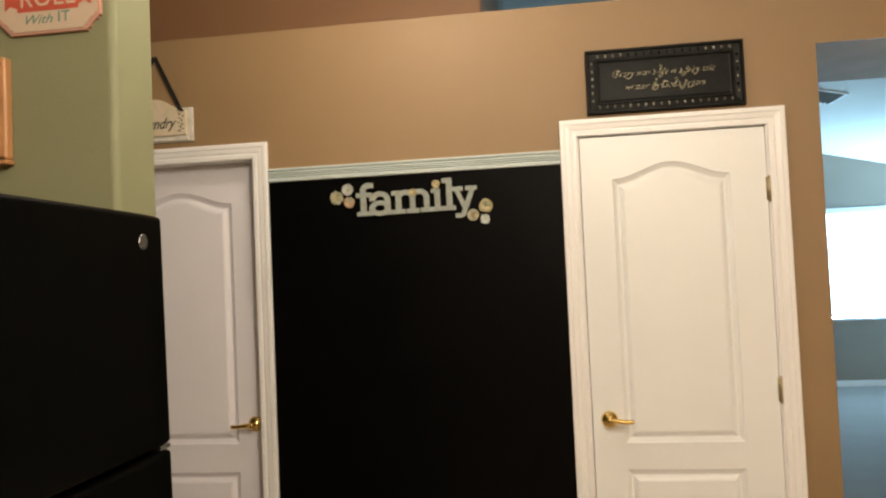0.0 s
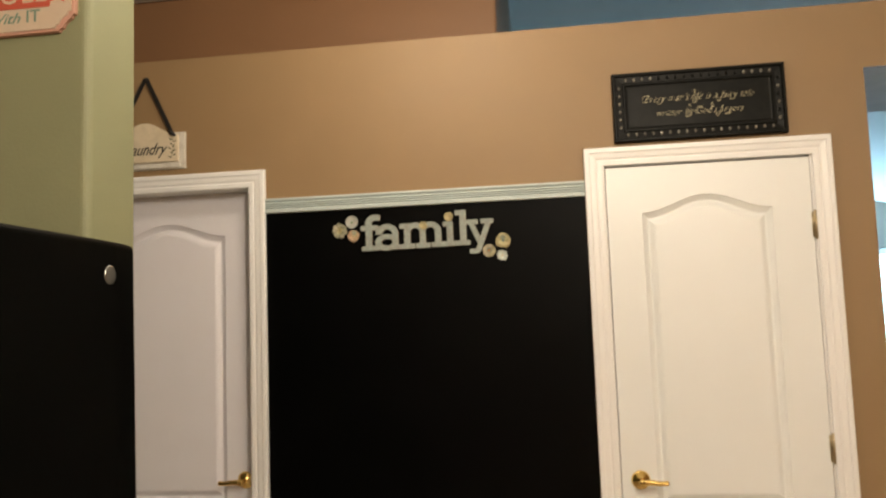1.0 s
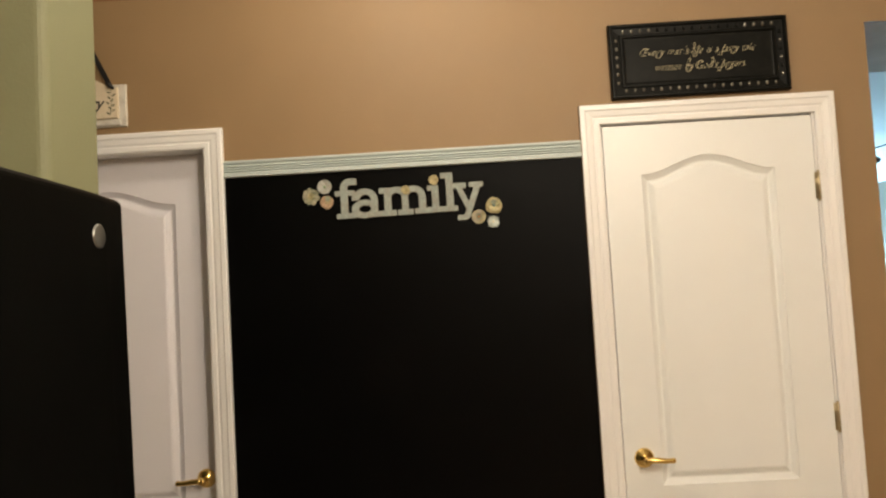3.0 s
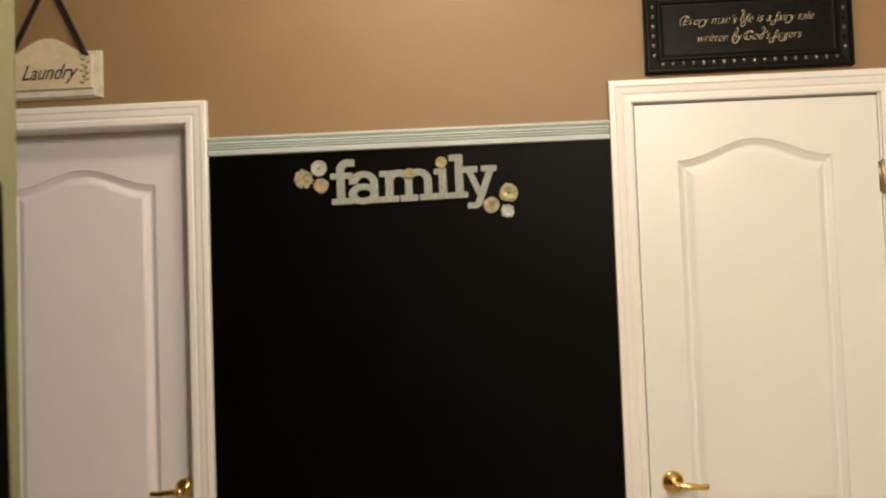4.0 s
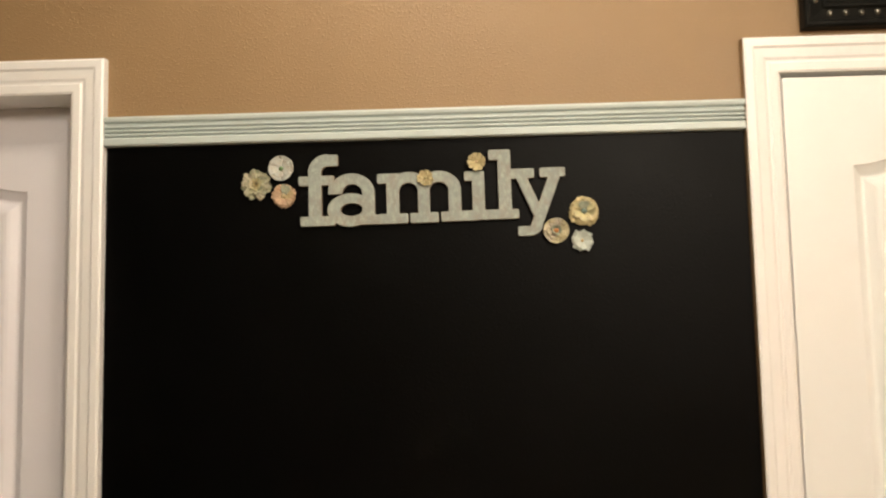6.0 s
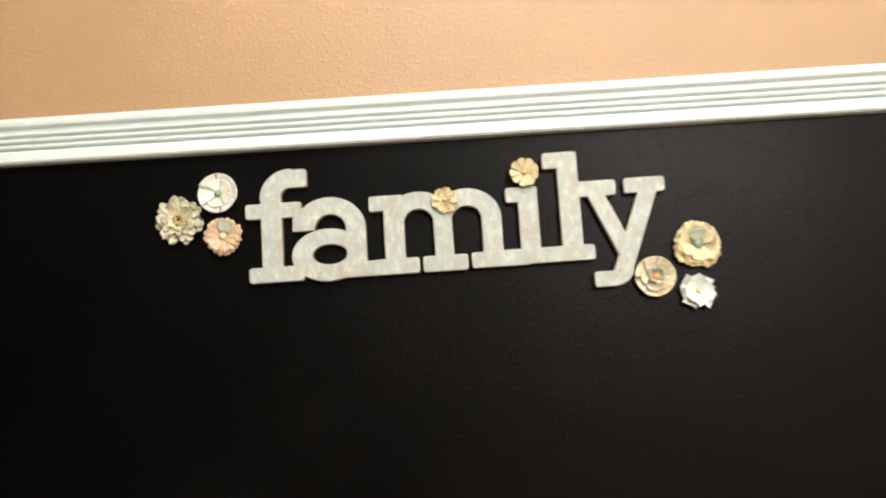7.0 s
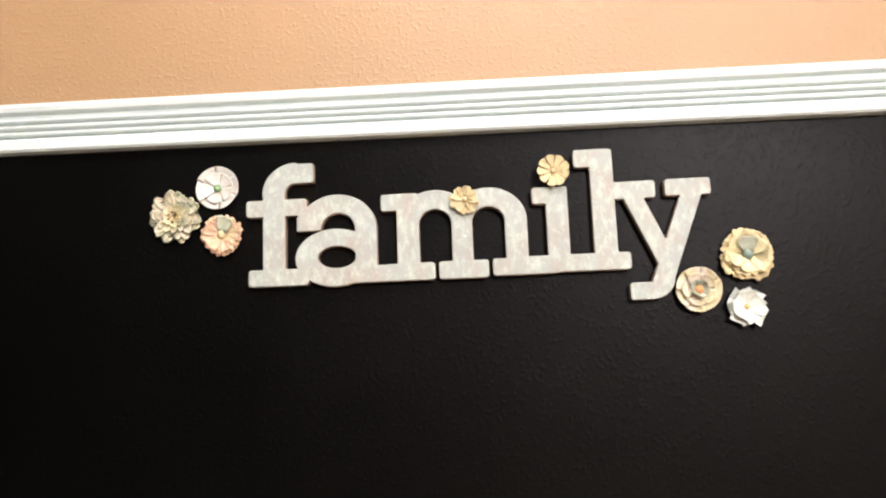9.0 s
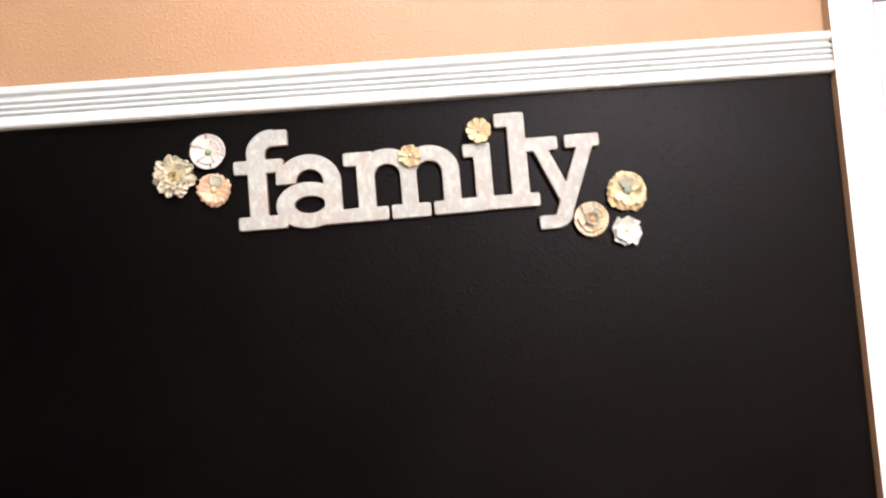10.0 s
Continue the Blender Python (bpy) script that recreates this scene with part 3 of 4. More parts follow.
def fridge_part(name, b, mats, parent=None, label="", smooth=False):
    for v in b.verts:
        v.co -= Vector((FX - 0.35, (FY0 + FY1) / 2, 0))
    return part(name, b, mats, parent or fridge, label, smooth)


fridge_part("cabinet", box(FX - 0.72, FX - 0.075, FY0 + 0.004, FY1 - 0.004, 0.03, FTOP - 0.012, bevel=0.006), FRIDGE_BLACK)
fridge_part("gasket", box(FX - 0.0745, FX - 0.0605, FY0 + 0.014, FY1 - 0.014, 0.10, FTOP - 0.02), RUBBER)


def fridge_door(name, z0, z1):
    """A door with a gently bowed front and rolled edges, built from level rings."""
    plan = [(FX - 0.060, FY0 + 0.001)]
    for i in range(5):
        a = i / 4 * math.pi / 2
        plan.append((FX - 0.022 + 0.012 * math.sin(a), FY0 + 0.012 - 0.012 * math.cos(a)))
    for i in range(1, 12):
        s = i / 12
        plan.append((FX - 0.010 + 0.010 * math.sin(math.pi * s) ** 0.6, FY0 + 0.012 + (FY1 - FY0 - 0.024) * s))
    for i in range(5):
        a = (1 - i / 4) * math.pi / 2
        plan.append((FX - 0.022 + 0.012 * math.sin(a), FY1 - 0.012 + 0.012 * math.cos(a)))
    plan.append((FX - 0.060, FY1 - 0.001))
    bm = bmesh.new()
    cx, cy = FX - 0.035, (FY0 + FY1) / 2
    rings = []
    for z, inset in ((z0, 0.008), (z0 + 0.003, 0.003), (z0 + 0.008, 0.0), (z1 - 0.012, 0.0), (z1 - 0.007, 0.0012), (z1 - 0.003, 0.0045), (z1, 0.011)):
        rings.append([bm.verts.new((max(x, FX - 0.060) - (inset if x > cx else 0), y - math.copysign(min(inset, abs(y - cy)), y - cy), z)) for x, y in plan])
    k = len(plan)
    for r, q in zip(rings, rings[1:]):
        for i in range(k):
            bm.faces.new((r[i], r[(i + 1) % k], q[(i + 1) % k], q[i]))
    bm.faces.new(rings[0]), bm.faces.new(rings[-1])
    return fridge_part(name, bm, FRIDGE_BLACK)


freezer = fridge_door("freezer_door", FGAP + 0.006, FTOP)
lower = fridge_door("fresh_food_door", 0.11, FGAP - 0.006)
for d, z0, z1 in ((freezer, FGAP + 0.03, FGAP + 0.36), (lower, FGAP - 0.55, FGAP - 0.03)):
    fridge_part("handle", tube([(FX + 0.004, FY0 + 0.055, z0), (FX + 0.040, FY0 + 0.05, z0 + 0.03), (FX + 0.046, FY0 + 0.05, (z0 + z1) / 2), (FX + 0.040, FY0 + 0.05, z1 - 0.03), (FX + 0.004, FY0 + 0.055, z1)], 0.012, 12), FRIDGE_BLACK, d, "", True)
fridge_part("badge", lathe([(0, 0.0030), (0.011, 0.0028), (0.0150, 0.0022), (0.0172, 0.0008), (0.0172, -0.004)], 28, m=pose(FX - 0.0035, -1.518, 1.598, 0, 90, 0)), BADGE, freezer, "round silver badge", True)
fridge_part("hinge_cap", box(FX - 0.14, FX - 0.062, FY1 - 0.07, FY1 - 0.012, FTOP - 0.011, FTOP + 0.004, bevel=0.003), FRIDGE_BLACK)
fridge_part("centre_hinge", box(FX - 0.055, FX - 0.016, FY1 - 0.04, FY1 + 0.003, FGAP - 0.005, FGAP + 0.005, bevel=0.001), CHROME)
fridge_part("toe_grille", box(FX - 0.10, FX - 0.07, FY0 + 0.02, FY1 - 0.02, 0.0, 0.099), RUBBER)

# ---- wall signs ----
SX0, SX1, SZ0, SZ1 = 0.036, 0.643, 2.118, 2.374
quote = holder("quote_sign", (SX0 + SX1) / 2, 0, (SZ0 + SZ1) / 2, "black embossed tin sign with cream script above the pantry door", "wall sign")
qw, qh = (SX1 - SX0) / 2, (SZ1 - SZ0) / 2
bm = bmesh.new()
rings = []
for inset, d in ((0, 0.0005), (0, 0.020), (0.004, 0.024), (0.010, 0.024), (0.014, 0.017), (0.036, 0.015), (0.040, 0.019), (0.045, 0.019), (0.049, 0.013), (0.056, 0.012)):
    rings.append([bm.verts.new((sx * (qw - inset), -d, sz * (qh - inset))) for sx, sz in ((-1, -1), (1, -1), (1, 1), (-1, 1))])
for a, b in zip(rings, rings[1:]):
    for i in range(4):
        bm.faces.new((a[i], a[(i + 1) % 4], b[(i + 1) % 4], b[i]))
bm.faces.new(rings[0]), bm.faces.new(rings[-1])
part("tray", bm, SIGN_BLACK, quote)
bead_bm = lathe([(0.0052, 0.0), (0.0048, 0.002), (0.003, 0.0042), (0, 0.005)], 10, m=pose(0, 0, 0, 90, 0, 0))
for v in bead_bm.verts:
    v.co.z *= 1.45
bead = mesh_from("bead", bead_bm, BEAD, True)


# the bead in black, its missing glint put into the colour
unlit_bead = bead.copy()
unlit_bead.materials[0] = SIGN_BLACK


# False gives the bead drawn black, as one that catches no light
def bead_at(x, z, glinting=True):
    ob = new("bead", bead if glinting else unlit_bead)
    ob.matrix_basis = pose(x, -0.0155, z)
    ob.parent = quote


NB = 18
for i in range(NB):
    x = -qw + 0.050 + (2 * qw - 0.100) * i / (NB - 1)
    bead_at(x, -qh + 0.027)
    bead_at(x, qh - 0.025, i < 4 or i > NB - 5)
for i in range(6):
    z = -qh + 0.055 + (2 * qh - 0.110) * i / 5
    bead_at(-qw + 0.025, z), bead_at(qw - 0.025, z, i % 2 == 0)


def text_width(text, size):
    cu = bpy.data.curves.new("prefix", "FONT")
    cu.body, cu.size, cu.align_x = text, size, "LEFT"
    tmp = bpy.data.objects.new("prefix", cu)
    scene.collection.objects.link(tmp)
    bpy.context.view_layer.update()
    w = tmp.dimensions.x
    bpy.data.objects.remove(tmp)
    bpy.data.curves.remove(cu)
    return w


def stroke(pts, radius):
    """A pen stroke smoothed through a few points, thin at both ends."""
    fine = []
    for i in range(len(pts) - 1):
        p0, p1, p2, p3 = (Vector(pts[max(0, min(len(pts) - 1, i + k))]) for k in (-1, 0, 1, 2))
        for j in range(6):
            u = j / 6
            fine.append(0.5 * (2 * p1 + (p2 - p0) * u + (2 * p0 - 5 * p1 + 4 * p2 - p3) * u * u + (3 * p1 - p0 - 3 * p2 + p3) * u ** 3))
    fine.append(Vector(pts[-1]))
    k = len(fine) - 1
    return tube([(p.x, -0.0130, p.y) for p in fine], [radius * (0.35 + 0.65 * math.sin(math.pi * i / k)) for i in range(k + 1)], 6, flat=1.0)


def script_line(text, z, width, tails, size=0.037):
    """A line of slanting letters with pen flourishes: tails are (index, kind)."""
    written("lettering", text, size, CREAM_PAINT, quote, pose(0, -0.0128, z), shear=0.5, width=width, thin=0.0009, label="cream italic script lettering")
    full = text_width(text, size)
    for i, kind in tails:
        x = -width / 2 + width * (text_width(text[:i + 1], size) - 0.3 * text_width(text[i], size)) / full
        shapes = {
            "loop_down": [(0.008, 0.016), (0.001, -0.002), (-0.005, -0.019), (-0.014, -0.022), (-0.016, -0.015), (-0.007, -0.010), (0.004, -0.006)],
            "curl_left": [(0.004, 0.002), (-0.002, -0.013), (-0.013, -0.019), (-0.021, -0.014), (-0.017, -0.009)],
            "rise": [(-0.004, -0.006), (0.006, 0.008), (0.013, 0.022), (0.008, 0.026), (0.004, 0.018)],
            "hood": [(-0.010, -0.012), (-0.015, -0.002), (-0.008, 0.010), (0.004, 0.016), (0.012, 0.013), (0.008, 0.008)],
        }
        part("flourish", stroke([(x + a, z + b) for a, b in shapes[kind]], 0.0009), CREAM_PAINT, quote)


script_line("Every man's life is a fairy tale", 0.026, 0.385, ((0, "hood"), (4, "curl_left"), (12, "rise"), (14, "loop_down"), (22, "loop_down"), (26, "curl_left")))
script_line("written by God's fingers", -0.027, 0.305, ((8, "rise"), (9, "curl_left"), (11, "hood"), (13, "rise"), (17, "loop_down"), (20, "curl_left")))

# laundry plaque on its ribbon
lau = holder("laundry_plaque", -1.803, 0, 2.2, "chipped white and cream laundry plaque hung on black ribbon", "wall sign")
part("back_board", extruded([(-0.165, -0.070), (0.168, -0.070), (0.168, 0.078), (-0.165, 0.078)], -0.010, -0.0005, bevel=0.004), LAUNDRY_BACK, lau)
pts = [(-0.142, -0.042), (0.142, -0.042), (0.142, 0.065)]
for i in range(1, 20):
    s = i / 20
    pts.append((0.142 - 0.284 * s, 0.065 + 0.055 * 0.5 * (1 - math.cos(2 * math.pi * s))))
pts.append((-0.142, 0.065))
plaque = part("plaque", extruded(pts, -0.019, -0.0105, bevel=0.003), LAUNDRY_FACE, lau)
part("lower_ledge", box(-0.150, 0.150, -0.018, -0.0105, -0.066, -0.050, bevel=0.003), LAUNDRY_BACK, lau)
written("lettering", "Laundry", 0.066, INK, lau, pose(0.000, -0.0195, 0.010), shear=0.5, width=0.180, thin=-0.0004, label="black script lettering")
for sx in (-1, 1):
    vine = bmesh.new()
    tube([(sx * 0.118, -0.0192, 0.052), (sx * 0.124, -0.0192, 0.020), (sx * 0.114, -0.0192, -0.030)], 0.0010, 6, bm=vine)
    for i in range(9):
        cx, cz = sx * (0.118 + 0.004 * math.sin(i * 1.3)), 0.048 - 0.009 * i
        lathe([(0.0, 0.0006), (0.0036 - 0.0003 * (i % 3), 0.0003), (0.0036, -0.0002)], 8, bm=vine, m=pose(cx + (0.007 if i % 2 else -0.007), -0.0194, cz, 90, 0, 0) @ pose(0, 0, 0, 0, 0, 35 if i % 2 else -35) @ Matrix.Diagonal((1.9, 0.8, 1, 1)))
    part("leaf_sprig", vine, OLIVE_INK, lau, "olive painted leaf sprig")
    strap = bmesh.new()
    b0, b1 = Vector((sx * 0.118, -0.020, 0.070)), Vector((0.002 * sx, -0.010, 0.306))
    side = (b1 - b0).normalized().cross(Vector((0, 1, 0))) * 0.0085
    vs = [strap.verts.new(p) for p in (b0 - side, b0 + side, b1 + side, b1 - side)]
    f0 = strap.faces.new(vs)
    ext = bmesh.ops.extrude_face_region(strap, geom=[f0])
    for v in ext["geom"]:
        if isinstance(v, bmesh.types.BMVert):
            v.co.y += 0.0012
    part("ribbon", strap, RIBBON, lau, "black ribbon")
    part("ribbon_knot", tube([(sx * 0.105, -0.021, 0.082), (sx * 0.118, -0.025, 0.072), (sx * 0.132, -0.021, 0.060)], [0.004, 0.009, 0.004], 8), RIBBON, lau, "", True)
part("nail", lathe([(0, 0.014), (0.006, 0.013), (0.007, 0.011), (0.002, 0.010), (0.002, 0.0)], 12, m=pose(0, 0, 0.304, 90, 0, 0)), DARK_METAL, lau, "", True)

# kitchen sign and pine holder on the green wall, over the refrigerator
GW = STUB_Y0
roll = holder("kitchen_sign", -1.39, GW, 2.262, "red and cream shaped wooden kitchen sign on green wall", "wall sign")


def scalloped(w, h, c):
    pts = []
    for sx, sz in ((1, -1), (1, 1), (-1, 1), (-1, -1)):
        corner = []
        cx, cz = sx * w, sz * h
        for i in range(7):
            a = i / 6 * math.pi / 2
            corner.append((cx - sx * c * math.cos(a), cz - sz * c * math.sin(a)))
        corner = [(cx - sx * c * 1.25, cz), (cx - sx * c * 1.2, cz - sz * c * 0.25)] + corner[1:-1] + [(cx - sx * c * 0.25, cz - sz * c * 1.2), (cx, cz - sz * c * 1.25)]
        if sx * sz > 0:
            corner.reverse()
        pts += corner
    return pts


part("backing", extruded(scalloped(0.143, 0.094, 0.030), -0.012, -0.0005, bevel=0.002), PINK_EDGE, roll)
part("face", extruded(scalloped(0.136, 0.087, 0.030), -0.0145, -0.0122), SIGN_CREAM, roll)
part("banner", extruded([(-0.120, -0.030), (-0.105, -0.018), (-0.085, -0.026), (-0.085, -0.036), (0.085, -0.036), (0.085, -0.026), (0.105, -0.018), (0.120, -0.030),
                         (0.120, 0.012), (0.105, 0.002), (0.085, 0.008), (0.085, 0.040), (-0.085, 0.040), (-0.085, 0.008), (-0.105, 0.002), (-0.120, 0.012)], -0.0158, -0.0148), RED, roll, "red banner")
written("lettering", "ROLL", 0.072, SIGN_CREAM, roll, pose(0, -0.0162, -0.002), spacing=1.05, width=0.152, label="cream block letters")
written("lettering", "With", 0.034, TEAL_INK, roll, pose(-0.030, -0.0150, -0.058), shear=0.4, width=0.075, label="faded teal script")
written("lettering", "IT", 0.040, TEAL_INK, roll, pose(0.044, -0.0150, -0.056), width=0.032, label="faded teal letters")

pine = holder("pine_plaque", -1.62, GW, 1.975, "orange varnished pine box plaque hung on green wall", "wall plaque")
part("board", box(-0.11, 0.117, -0.030, -0.0005, -0.128, 0.137, bevel=0.008, segments=3), ORANGE_WOOD, pine)
part("lip", box(-0.115, 0.119, -0.034, -0.0005, -0.140, -0.1285, bevel=0.003), ORANGE_WOOD, pine)
part("edge_strip", box(-0.112, 0.113, -0.0335, -0.0304, -0.127, -0.122), DARK_WOOD, pine, "dark line along the bottom")
part("hole", lathe([(0, 0.0312), (0.008, 0.0312), (0.008, 0.0302)], 14, m=pose(0.098, 0, 0.118, 90, 0, 0)), DARK_WOOD, pine)

# ---- the word sign ----
WX, WZ = -0.919, 1.768
RES = 0.0011
gx = np.arange(-0.012, 0.510, RES)
gz = np.arange(-0.044, 0.150, RES)
X, Z = np.meshgrid(gx, gz)


def d_box(x0, x1, z0, z1, r=0.0035):
    qx = np.abs(X - (x0 + x1) / 2) - (x1 - x0) / 2 + r
    qz = np.abs(Z - (z0 + z1) / 2) - (z1 - z0) / 2 + r
    return np.hypot(np.maximum(qx, 0), np.maximum(qz, 0)) + np.minimum(np.maximum(qx, qz), 0) - r


def d_oval(cx, cz, rx, rz):
    return (np.hypot((X - cx) / rx, (Z - cz) / rz) - 1) * min(rx, rz)


def d_ring(cx, cz, rx, rz, ix, iz, dx=0.0, dz=0.0):
    return np.maximum(d_oval(cx, cz, rx, rz), -d_oval(cx + dx, cz + dz, ix, iz))


def d_bar(x0, z0, x1, z1, half):
    """A slanted stroke with level ends."""
    s = (X - x0) * (z1 - z0) - (Z - z0) * (x1 - x0)
    return np.maximum(np.abs(s) / math.hypot(x1 - x0, z1 - z0) - half, np.maximum(Z - max(z0, z1), min(z0, z1) - Z))


def both(*fields):
    out = fields[0]
    for g in fields[1:]:
        out = np.minimum(out, g)
    return out


def cut(a, *limits):
    for g in limits:
        a = np.maximum(a, g)
    return a


letter_f = both(d_box(0.001, 0.067, 0, 0.0187), d_box(0.017, 0.042, 0.002, 0.108), d_box(-0.0015, 0.066, 0.0775, 0.0965),
                cut(d_ring(0.0535, 0.1025, 0.0372, 0.0355, 0.0118, 0.0118), 0.1020 - Z, X - 0.0545), d_box(0.050, 0.0735, 0.1140, 0.1365, 0.003))
letter_a = both(d_ring(0.0960, 0.029, 0.0435, 0.0320, 0.0205, 0.0120, 0.0020, 0.0005), d_box(0.1178, 0.1418, 0.002, 0.064, 0.001),
                cut(d_ring(0.0980, 0.060, 0.0438, 0.0392, 0.0183, 0.0180, 0.0015), 0.0595 - Z), d_box(0.0545, 0.0812, 0.0610, 0.0780, 0.004), d_box(0.110, 0.166, 0.0, 0.0187, 0.001),
                )
letter_a = np.maximum(letter_a, -cut(d_box(0.119, 0.150, -0.02, -0.0005)))


def hump(c):
    return cut(d_ring(c, 0.0610, 0.0413, 0.0375, 0.0172, 0.0160), 0.0605 - Z)


letter_m = both(d_box(0.1463, 0.187, 0.0773, 0.0963), d_box(0.1632, 0.1876, 0.002, 0.092, 0.001), d_box(0.150, 0.2035, 0, 0.0192),
                cut(hump(0.2048), 0.178 - X, X - 0.236), d_box(0.2220, 0.2446, 0.002, 0.0625, 0.0005), d_box(0.2072, 0.2606, 0, 0.0195),
                cut(hump(0.2617), 0.234 - X), d_box(0.2789, 0.3030, 0.002, 0.0625, 0.0005), d_box(0.2645, 0.335, 0.0010, 0.0200))
letter_i = both(d_box(0.3090, 0.3465, 0.0770, 0.0955), d_box(0.3232, 0.3468, 0.003, 0.0950, 0.002), d_box(0.300, 0.4095, 0.0020, 0.0208))
letter_l = both(d_box(0.3550, 0.3940, 0.1150, 0.1350), d_box(0.3718, 0.3965, 0.003, 0.1345, 0.003))
letter_y = both(d_box(0.384, 0.4395, 0.0780, 0.0972), d_box(0.4490, 0.4970, 0.0790, 0.0976), d_bar(0.4125, 0.0865, 0.4480, 0.004, 0.0097), d_bar(0.4785, 0.0865, 0.4400, -0.0135, 0.0105),
                cut(d_ring(0.4285, -0.0090, 0.0245, 0.0222, 0.0045, 0.0035), Z + 0.0088, 0.4275 - X), d_box(0.4060, 0.4310, -0.0312, -0.0125, 0.003))
field = both(letter_f, letter_a, letter_m, letter_i, letter_l, letter_y)


def contours(g):
    """Closed outlines where the field is zero."""
    links = {}
    rows, cols = g.shape
    inside = g < 0
    code = inside[:-1, :-1] * 1 + inside[:-1, 1:] * 2 + inside[1:, 1:] * 4 + inside[1:, :-1] * 8
    pairs = {1: "LB", 2: "BR", 3: "LR", 4: "RT", 6: "BT", 7: "LT", 8: "TL", 9: "TB", 11: "TR", 12: "RL", 13: "RB", 14: "BL", 5: "LBRT", 10: "BRTL"}

    def key(j, i, side):
        return {"L": ("v", j, i), "R": ("v", j, i + 1), "B": ("h", j, i), "T": ("h", j + 1, i)}[side]

    for j, i in zip(*np.nonzero((code > 0) & (code < 15))):
        text = pairs[int(code[j, i])]
        for k in range(0, len(text), 2):
            a, b = key(int(j), int(i), text[k]), key(int(j), int(i), text[k + 1])
            links.setdefault(a, []).append(b)
            links.setdefault(b, []).append(a)

    def place(e):
        kind, j, i = e
        if kind == "v":
            a, b = g[j, i], g[j + 1, i]
            return gx[i], gz[j] + RES * a / (a - b)
        a, b = g[j, i], g[j, i + 1]
        return gx[i] + RES * a / (a - b), gz[j]

    loops, seen = [], set()
    for first in links:
        if first in seen:
            continue
        loop, at = [], first
        while at is not None and at not in seen:
            seen.add(at)
            loop.append(place(at))
            at = next((b for b in links[at] if b not in seen), None)
        if len(loop) > 12:
            loops.append(loop)
    return loops


def plate_from(loops, y_mid, half, bevel):
    cu = bpy.data.curves.new("outline", "CURVE")
    cu.dimensions, cu.fill_mode, cu.extrude, cu.bevel_depth, cu.bevel_resolution, cu.offset = "2D", "BOTH", half, bevel, 1, -bevel
    for loop in loops:
        sp = cu.splines.new("POLY")
        sp.points.add(len(loop) - 1)
        for q, (x, z) in zip(sp.points, loop):
            q.co = (x, z, 0, 1)
        sp.use_cyclic_u = True
    tmp = bpy.data.objects.new("outline", cu)
    scene.collection.objects.link(tmp)
    bpy.context.view_layer.update()
    me = bpy.data.meshes.new_from_object(tmp.evaluated_get(bpy.context.evaluated_depsgraph_get()))
    bpy.data.objects.remove(tmp)
    me.transform(pose(0, y_mid, 0, 90, 0, 0))
    return me


me = plate_from(contours(field), -0.0084, 0.0040, 0.0012)
me.materials.clear()
for poly in me.polygons:
    poly.material_index = 0 if poly.normal.y < -0.75 else 1
me.transform(Matrix.Diagonal((1.017, 1.0, 1.0, 1.0)))
word = holder("word_sign", WX - 0.0068, 0, WZ - 0.0042, "whitewashed wooden cut-out word family on the chalkboard", "wall sign", turn=-0.49)
for name, keep, mat, label in (("painted_face", 0, LETTER, "whitewashed front of the joined letters"), ("wood_edge", 1, LETTER_EDGE, "raw brown wooden edge and back")):
    bm = bmesh.new()
    bm.from_mesh(me)
    bmesh.ops.delete(bm, geom=[f for f in bm.faces if f.material_index != keep], context="FACES")
    for f in bm.faces:
        f.material_index = 0
    side = bpy.data.meshes.new(name)
    bm.to_mesh(side)
    bm.free()
    side.materials.append(mat)
    ob = new(name, side)
    ob.parent = word
    tagged(ob, label)
bpy.data.meshes.remove(me)

# ---- paper flowers ----


def petal_mesh(name, length, width, cup, mat, notch=0.0, start=0.12):
    """A single cupped paper petal with a round end, lying out along local x, facing local z."""
    bm = bmesh.new()
    rows = []
    for s in (0.0, 0.25, 0.5, 0.7, 0.85, 1.0):
        half = width / 2 * (0.38 + 0.62 * math.sin(math.pi / 2 * min(1.0, s / 0.72)))
        row = []
        for c in (-1, -0.85, -0.5, 0, 0.5, 0.85, 1):
            x = length * (start + (1 - start) * s) - length * notch * (1 - abs(c)) ** 1.5 * s ** 5 - 0.42 * width * (1 - math.sqrt(1 - 0.97 * c * c)) * s ** 3
            z = cup * s ** 1.7 + 0.10 * width * c * c * (1 - 0.5 * s) - 0.05 * width * (1 - abs(c)) * s
            row.append(bm.verts.new((x, c * half, z)))
        rows.append(row)
    for a, b in zip(rows, rows[1:]):
        for j in range(6):
            bm.faces.new((a[j], a[j + 1], b[j + 1], b[j]))
    geom = bmesh.ops.extrude_face_region(bm, geom=list(bm.faces))
    for v in geom["geom"]:
        if isinstance(v, bmesh.types.BMVert):
            v.co.z -= 0.0006
    return mesh_from(name, bm, mat, True)


